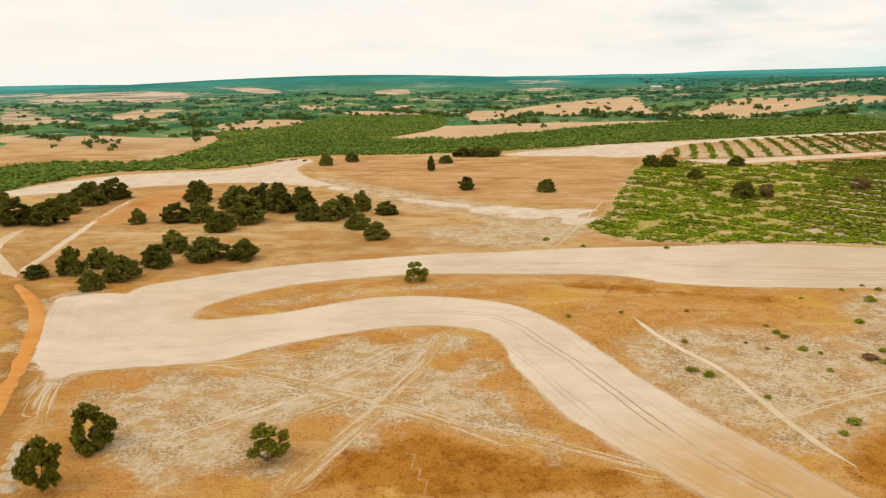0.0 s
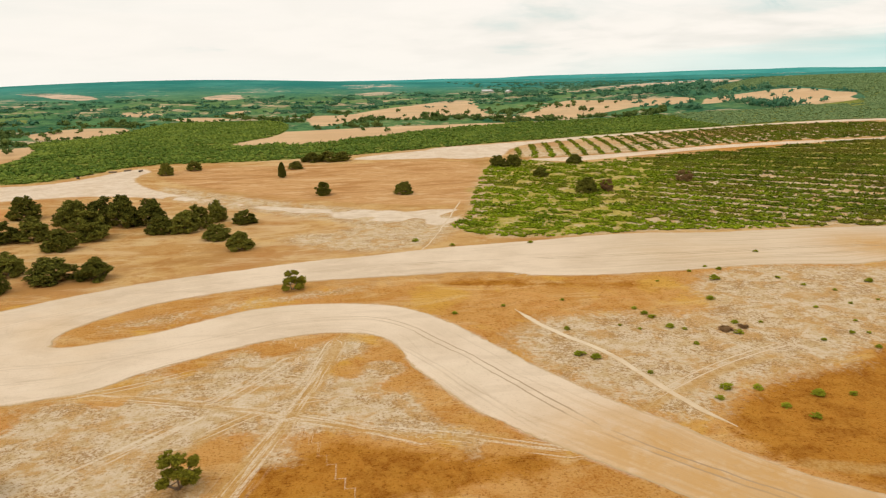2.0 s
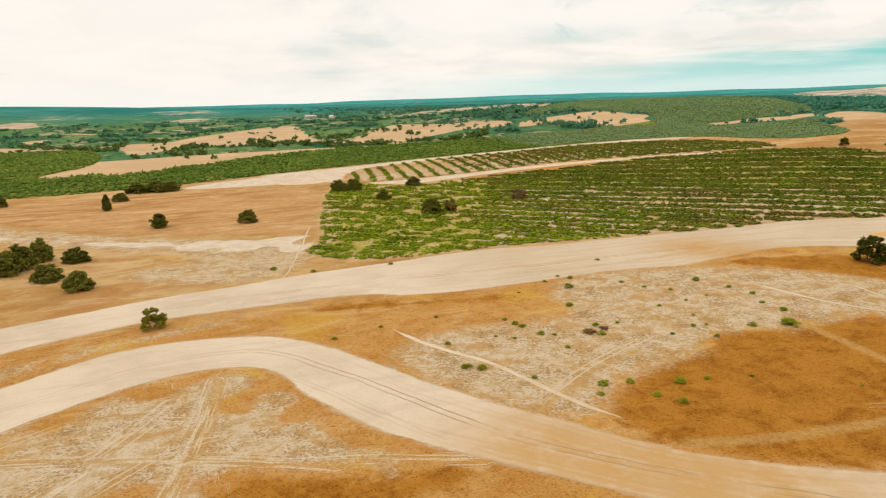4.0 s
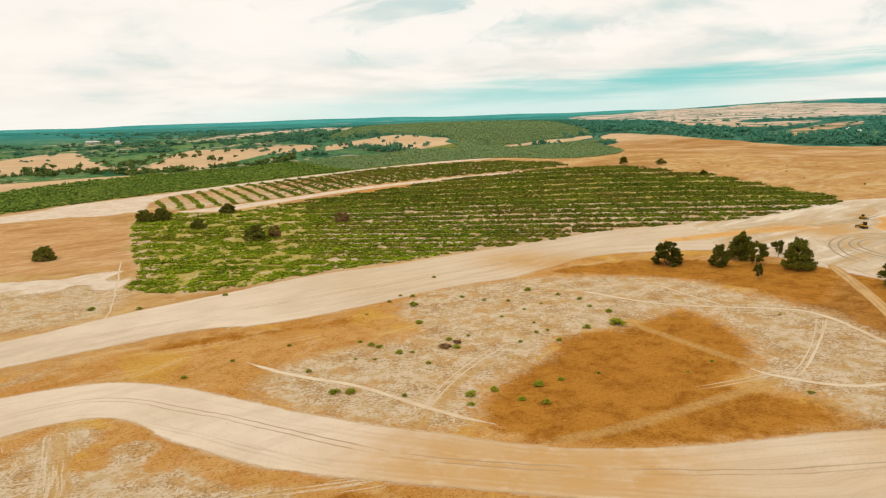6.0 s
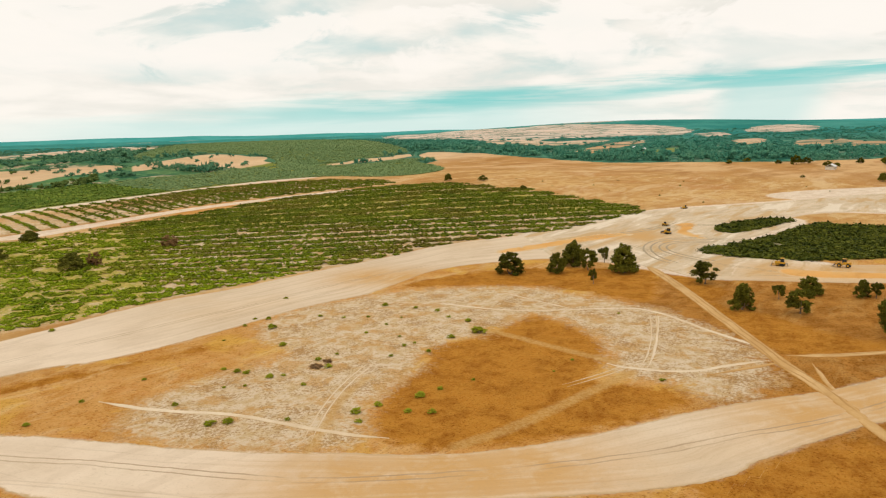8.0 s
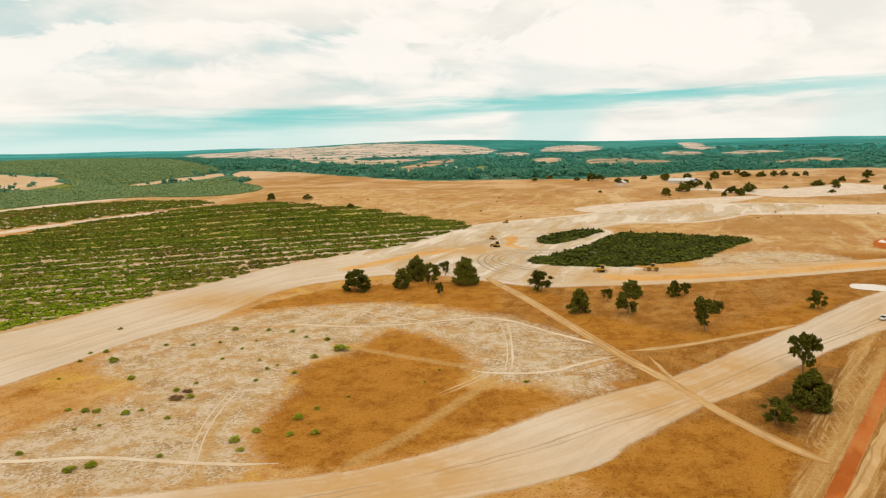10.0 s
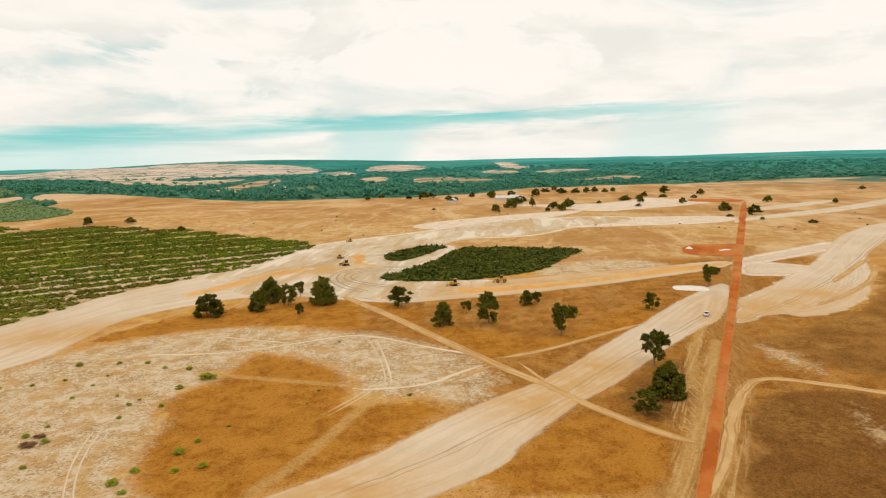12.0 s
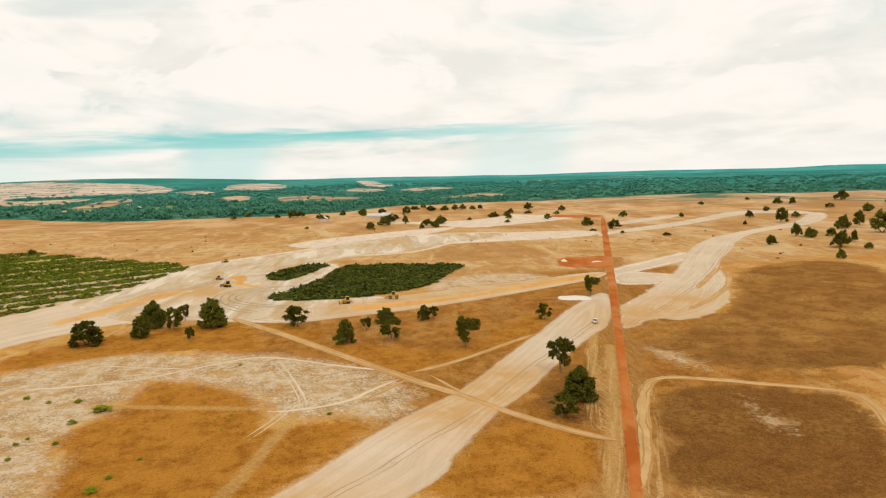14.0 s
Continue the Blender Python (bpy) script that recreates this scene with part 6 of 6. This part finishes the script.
ok = (belt | wood | lone) & (heath_gap < -2) & (gap_to(x, y, rounded(SHRUB_MAIN), True, 5.0) < 0)
for plain in (FAR_K1, FAR_G5, FAR_PLAIN):
    ok &= gap_to(x, y, rounded(plain), True, 5.0) < 0
ok &= ((x > 300) | (reach < 1350)) & (rng.uniform(0, 1, len(x)) < 0.6) & ~((reach < 600) & ((x > 60) | ~lone))
x, y, reach, belt = x[ok], y[ok], reach[ok], belt[ok]
s = rng.uniform(0.55, 1.3, len(x)) * np.where(belt, 0.62, 1.0) * np.where(rng.uniform(0, 1, len(x)) < 0.12, 1.5, 1.0)
tall = 8.5 - 4.5 * np.clip((reach - 700) / 900, 0, 1)
tall = np.where((x < 450) | (reach > 1050), 0.7, 1.0) * tall
sizes = np.stack([(5.8 + 0.001 * reach) * s, (5.8 + 0.001 * reach) * s, tall * s * rng.uniform(0.8, 1.15, len(x))], 1)
# the farther woods get the canopy colour that has haze in it
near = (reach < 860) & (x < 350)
for some, mat, label in ((near, NEAR_WOOD, "olive gum woodland round the nearer paddocks"), (~near, FAR_LEAF, "distant gum woodland between paddocks, teal with haze")):
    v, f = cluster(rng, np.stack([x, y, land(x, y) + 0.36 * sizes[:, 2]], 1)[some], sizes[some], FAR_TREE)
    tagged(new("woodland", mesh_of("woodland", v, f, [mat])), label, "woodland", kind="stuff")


# ---- machines and buildings ----
def paint(name, colour, rough=0.5):
    return material(name, plain_look(colour, tuple(c * 0.72 for c in colour), 1.5), rough)


YELLOW, STEEL, DARK = paint("yellow_paint", (0.62, 0.33, 0.03)), paint("worn_steel", (0.22, 0.19, 0.16)), paint("dark_rubber", (0.03, 0.03, 0.03), 0.8)
WHITE, PALE_WALL, ROOF = paint("white_paint", (0.8, 0.79, 0.76), 0.35), paint("pale_wall", (0.66, 0.6, 0.5), 0.8), paint("light_metal_roof", (0.7, 0.7, 0.68), 0.4)
GLASS = paint("dark_glass", (0.03, 0.04, 0.05), 0.12)


def solid(name, boxes, mat, parent, bevel=0.06, label=""):
    """Bevelled boxes (centre, size, turn about y) joined into one part."""
    bm = bmesh.new()
    for (cx, cy, cz), (sx, sy, sz), tilt in boxes:
        m = pose(cx, cy, cz, 0, tilt, 0) @ Matrix.Diagonal((sx, sy, sz, 1))
        bmesh.ops.create_cube(bm, size=1, matrix=m)
    bmesh.ops.bevel(bm, geom=list(bm.edges), offset=bevel, segments=2, affect="EDGES", clamp_overlap=True)
    me = bpy.data.meshes.new(name)
    bm.to_mesh(me)
    bm.free()
    me.materials.append(mat)
    ob = new(name, me)
    ob.parent = parent
    return tagged(ob, label)


def wheel_mesh(radius, width):
    bm = bmesh.new()
    bmesh.ops.create_cone(bm, cap_ends=True, segments=18, radius1=radius, radius2=radius, depth=width, matrix=pose(0, 0, 0, 90, 0, 0))
    bmesh.ops.bevel(bm, geom=list(bm.edges), offset=radius * 0.12, segments=2, affect="EDGES", clamp_overlap=True)
    me = bpy.data.meshes.new("wheel")
    bm.to_mesh(me)
    bm.free()
    me.materials.append(DARK)
    return me


def bulldozer():
    root = new("bulldozer")
    solid("body", [((0.6, 0, 1.45), (2.9, 1.3, 1.1), 0), ((-1.2, 0, 1.25), (1.3, 1.5, 0.8), 0)], YELLOW, root)
    solid("cab", [((-0.75, 0, 2.45), (1.4, 1.5, 1.5), 0)], GLASS, root, 0.08, "dark glazed cab")
    solid("cab_roof", [((-0.75, 0, 3.25), (1.7, 1.75, 0.16), 0)], YELLOW, root)
    solid("exhaust", [((1.2, 0.25, 2.4), (0.16, 0.16, 0.9), 0)], DARK, root, 0.03)
    for side in (-1, 1):
        track_body = solid("crawler_track", [((0, side * 1.05, 0.55), (3.8, 0.6, 1.0), 0)], DARK, root, 0.3)
        tagged(track_body, "dusty dark crawler track")
        solid("push_arm", [((1.7, side * 1.5, 0.6), (3.0, 0.16, 0.28), 3)], YELLOW, root, 0.04)
    solid("blade", [((3.15, 0, 0.75), (0.18, 3.9, 1.25), -8), ((3.27, 0, 0.16), (0.12, 3.9, 0.3), 20)], STEEL, root, 0.04, "worn steel blade")
    solid("ripper", [((-2.3, 0, 1.0), (0.9, 0.9, 0.35), 10), ((-2.75, 0, 0.55), (0.2, 0.25, 1.0), 12)], STEEL, root, 0.04)
    return root


def loader():
    root = new("wheel_loader")
    solid("body", [((-1.3, 0, 1.6), (2.6, 1.7, 1.1), 0), ((1.2, 0, 1.2), (1.8, 1.3, 0.8), 0)], YELLOW, root)
    solid("cab", [((-0.2, 0, 2.6), (1.4, 1.4, 1.5), 0)], GLASS, root, 0.08)
    solid("cab_roof", [((-0.2, 0, 3.4), (1.6, 1.6, 0.14), 0)], YELLOW, root)
    for side in (-1, 1):
        solid("lift_arm", [((2.3, side * 0.5, 1.4), (2.4, 0.2, 0.35), 22)], YELLOW, root, 0.04)
        for along in (-1.7, 1.5):
            w = new("wheel", LOADER_WHEEL)
            w.parent = root
            w.location = (along, side * 1.05, 0.8)
            new("rim", LOADER_RIM).parent = w
    solid("bucket", [((3.6, 0, 0.55), (0.9, 2.8, 0.14), 8), ((3.2, 0, 0.95), (0.14, 2.8, 0.9), -12)], STEEL, root, 0.04)
    return root


LOADER_WHEEL, CAR_WHEEL = wheel_mesh(0.8, 0.6), wheel_mesh(0.36, 0.24)
LOADER_RIM, CAR_RIM = wheel_mesh(0.42, 0.66), wheel_mesh(0.21, 0.27)
for rim_mesh, rim_paint in ((LOADER_RIM, YELLOW), (CAR_RIM, STEEL)):
    rim_mesh.name = "rim"
    rim_mesh.materials[0] = rim_paint


def pickup():
    root = new("pickup_truck")
    solid("body", [((0, 0, 0.75), (5.1, 1.85, 0.62), 0)], WHITE, root, 0.12)
    solid("cabin", [((0.35, 0, 1.35), (2.1, 1.6, 0.65), 0)], GLASS, root, 0.16, "dark glazed cabin")
    solid("cabin_roof", [((0.3, 0, 1.69), (1.6, 1.5, 0.1), 0)], WHITE, root, 0.04)
    solid("tray", [((-1.65, 0.86, 1.2), (1.8, 0.08, 0.4), 0), ((-1.65, -0.86, 1.2), (1.8, 0.08, 0.4), 0), ((-2.5, 0, 1.2), (0.08, 1.8, 0.4), 0)], WHITE, root, 0.02)
    for along in (-1.6, 1.6):
        for side in (-0.85, 0.85):
            w = new("wheel", CAR_WHEEL)
            w.parent = root
            w.location = (along, side, 0.36)
            new("rim", CAR_RIM).parent = w
    return root


def put_down(ob, x, y, turn, label, category, group=""):
    ob.matrix_basis = pose(x, y, float(land(x, y)) + 0.2, 0, 0, turn)
    return tagged(ob, label, category, group)


first = put_down(bulldozer(), 264.5, 79, 98, "yellow bulldozer pushing ochre fill beside dense shrubs", "bulldozer", "earthmoving machines")
copy_thing(first, pose(322, 147, float(land(322, 147)) + 0.2, 0, 0, 60))["label"] = "dusty yellow bulldozer on a bleached sand bend"
copy_thing(first, pose(414, 169, float(land(414, 169)) + 0.2, 0, 0, 120) @ Matrix.Diagonal((0.7, 0.7, 0.7, 1)))["label"] = "small yellow bulldozer far off on pale sand"
second = put_down(loader(), 272, 57, 86, "yellow wheel loader on an ochre strip", "wheel loader", "earthmoving machines")
copy_thing(second, pose(346, 157, float(land(346, 157)) + 0.2, 0, 0, 250) @ Matrix.Diagonal((0.7, 0.7, 0.7, 1)))["label"] = "orange-yellow wheel loader by an ochre heap"
truck = put_down(pickup(), 201, -21.3, 163, "white pickup truck parked on the pale haul road", "pickup truck")
truck.matrix_basis = truck.matrix_basis @ Matrix.Diagonal((0.85, 0.85, 0.85, 1))


def farmhouse(long, wide, high):
    root = new("farm_building")
    bm = bmesh.new()
    bmesh.ops.create_cube(bm, size=1, matrix=pose(0, 0, high / 2) @ Matrix.Diagonal((long, wide, high, 1)))
    me = bpy.data.meshes.new("wall")
    bm.to_mesh(me)
    bm.free()
    me.materials.append(PALE_WALL)
    w = new("wall", me)
    w.parent = root
    l, b, t = long / 2 + 0.5, wide / 2 + 0.6, high + wide * 0.28
    low = high - 0.15
    top = [(-l, -b, low), (l, -b, low), (l, 0, t), (-l, 0, t), (l, b, low), (-l, b, low)]
    vs = top + [(x, y, z + 0.18) for x, y, z in top]
    fs = [(0, 1, 2), (0, 2, 3), (3, 2, 4), (3, 4, 5), (6, 8, 7), (6, 9, 8), (9, 10, 8), (9, 11, 10), (0, 7, 1), (0, 6, 7), (4, 10, 11), (4, 11, 5), (1, 8, 2), (1, 7, 8), (2, 10, 4), (2, 8, 10), (0, 3, 9), (0, 9, 6), (3, 5, 11), (3, 11, 9)]
    part("roof", np.array(vs), np.array(fs), ROOF, root, "light metal roof")
    for k in range(3):
        cx = (k - 1) * long * 0.28
        pane = solid("window", [((cx, -wide / 2, high * 0.55), (1.6, 0.12, 1.2), 0)], GLASS, root, 0.02)
        solid("frame", [((cx, -wide / 2 - 0.05, high * 0.55 + e * 0.65), (1.8, 0.12, 0.1), 0) for e in (-1, 1)] + [((cx + e * 0.85, -wide / 2 - 0.05, high * 0.55), (0.1, 0.12, 1.2), 0) for e in (-1, 1)], WHITE, pane, 0.01)
    return root


for k, (x, y) in enumerate(HOUSES):
    house = farmhouse(14 + 5 * (k % 3), 8 + k % 2, 3.2)
    house.matrix_basis = pose(x, y, float(land(x, y)) - 0.2, 0, 0, 35 * k)
    tagged(house, "distant pale farm building with a light roof", "farm building", "farm buildings")


# ---- spoil heaps ----
def heap(seed, long, wide, high, mat=None):
    rng = np.random.RandomState(seed)
    rings, sides, vs, fs = 7, 22, [], []
    for i in range(rings):
        u = i / (rings - 1)
        for k in range(sides):
            a = 6.283 * k / sides
            r = (1 - u) * (1 + 0.12 * math.sin(3 * a + seed) + rng.uniform(-0.05, 0.05))
            vs.append((math.cos(a) * r * long / 2, math.sin(a) * r * wide / 2, high * (1 - (1 - u) ** 1.7) - 0.1 + rng.uniform(-0.04, 0.04)))
    for i in range(rings - 1):
        for k in range(sides):
            a, b = i * sides + k, i * sides + (k + 1) % sides
            fs += [(a, b, b + sides), (a, b + sides, a + sides)]
    return new("spoil_heap", mesh_of("spoil_heap", vs, fs, [mat or DIRT_HEAP], True))


for k, (x, y) in enumerate(HEAPS):
    h = heap(k, 4.4, 2.6, 1.1)
    h.matrix_basis = pose(x, y, float(land(x, y)), 0, 0, -20 + 5 * k)
    tagged(h, "rounded heap of pale spoil beside the orange track", "spoil heap", "row of spoil heaps")
for k, (x, y, long, wide, high, turn) in enumerate(((372, -50, 7, 4, 1.4, 0), (362, -68, 9, 2.5, 0.9, -75))):
    h = heap(40 + k, long, wide, high, WHITE_SAND)
    h.matrix_basis = pose(x, y, float(land(x, y)) + 0.1, 0, 0, turn)
    tagged(h, "long low stockpile of white sand", "stockpile", "stockpiles")


# ---- felled timber at the edge of the sand ----
for k, (x, y) in enumerate(((-176, 505), (-168, 512), (-158, 508), (-190, 482))):
    pile = new("log_pile")
    for j in range(5):
        v, f = tube([(-2.2, 0.55 * (j % 3) - 0.5 + 0.28 * (j > 2), 0.3 + 0.5 * (j > 2)), (0, 0.55 * (j % 3) - 0.45 + 0.28 * (j > 2), 0.32 + 0.5 * (j > 2)), (2.0 + 0.3 * j, 0.5 * (j % 3) - 0.5 + 0.28 * (j > 2), 0.3 + 0.5 * (j > 2))], [0.3, 0.27, 0.22])
        part("log", v, f, BARK, pile, "", True)
    pile.matrix_basis = pose(x, y, float(land(x, y)), 0, 0, 40 * k)
    tagged(pile, "heap of felled grey logs on bleached sand", "log pile", "log piles")
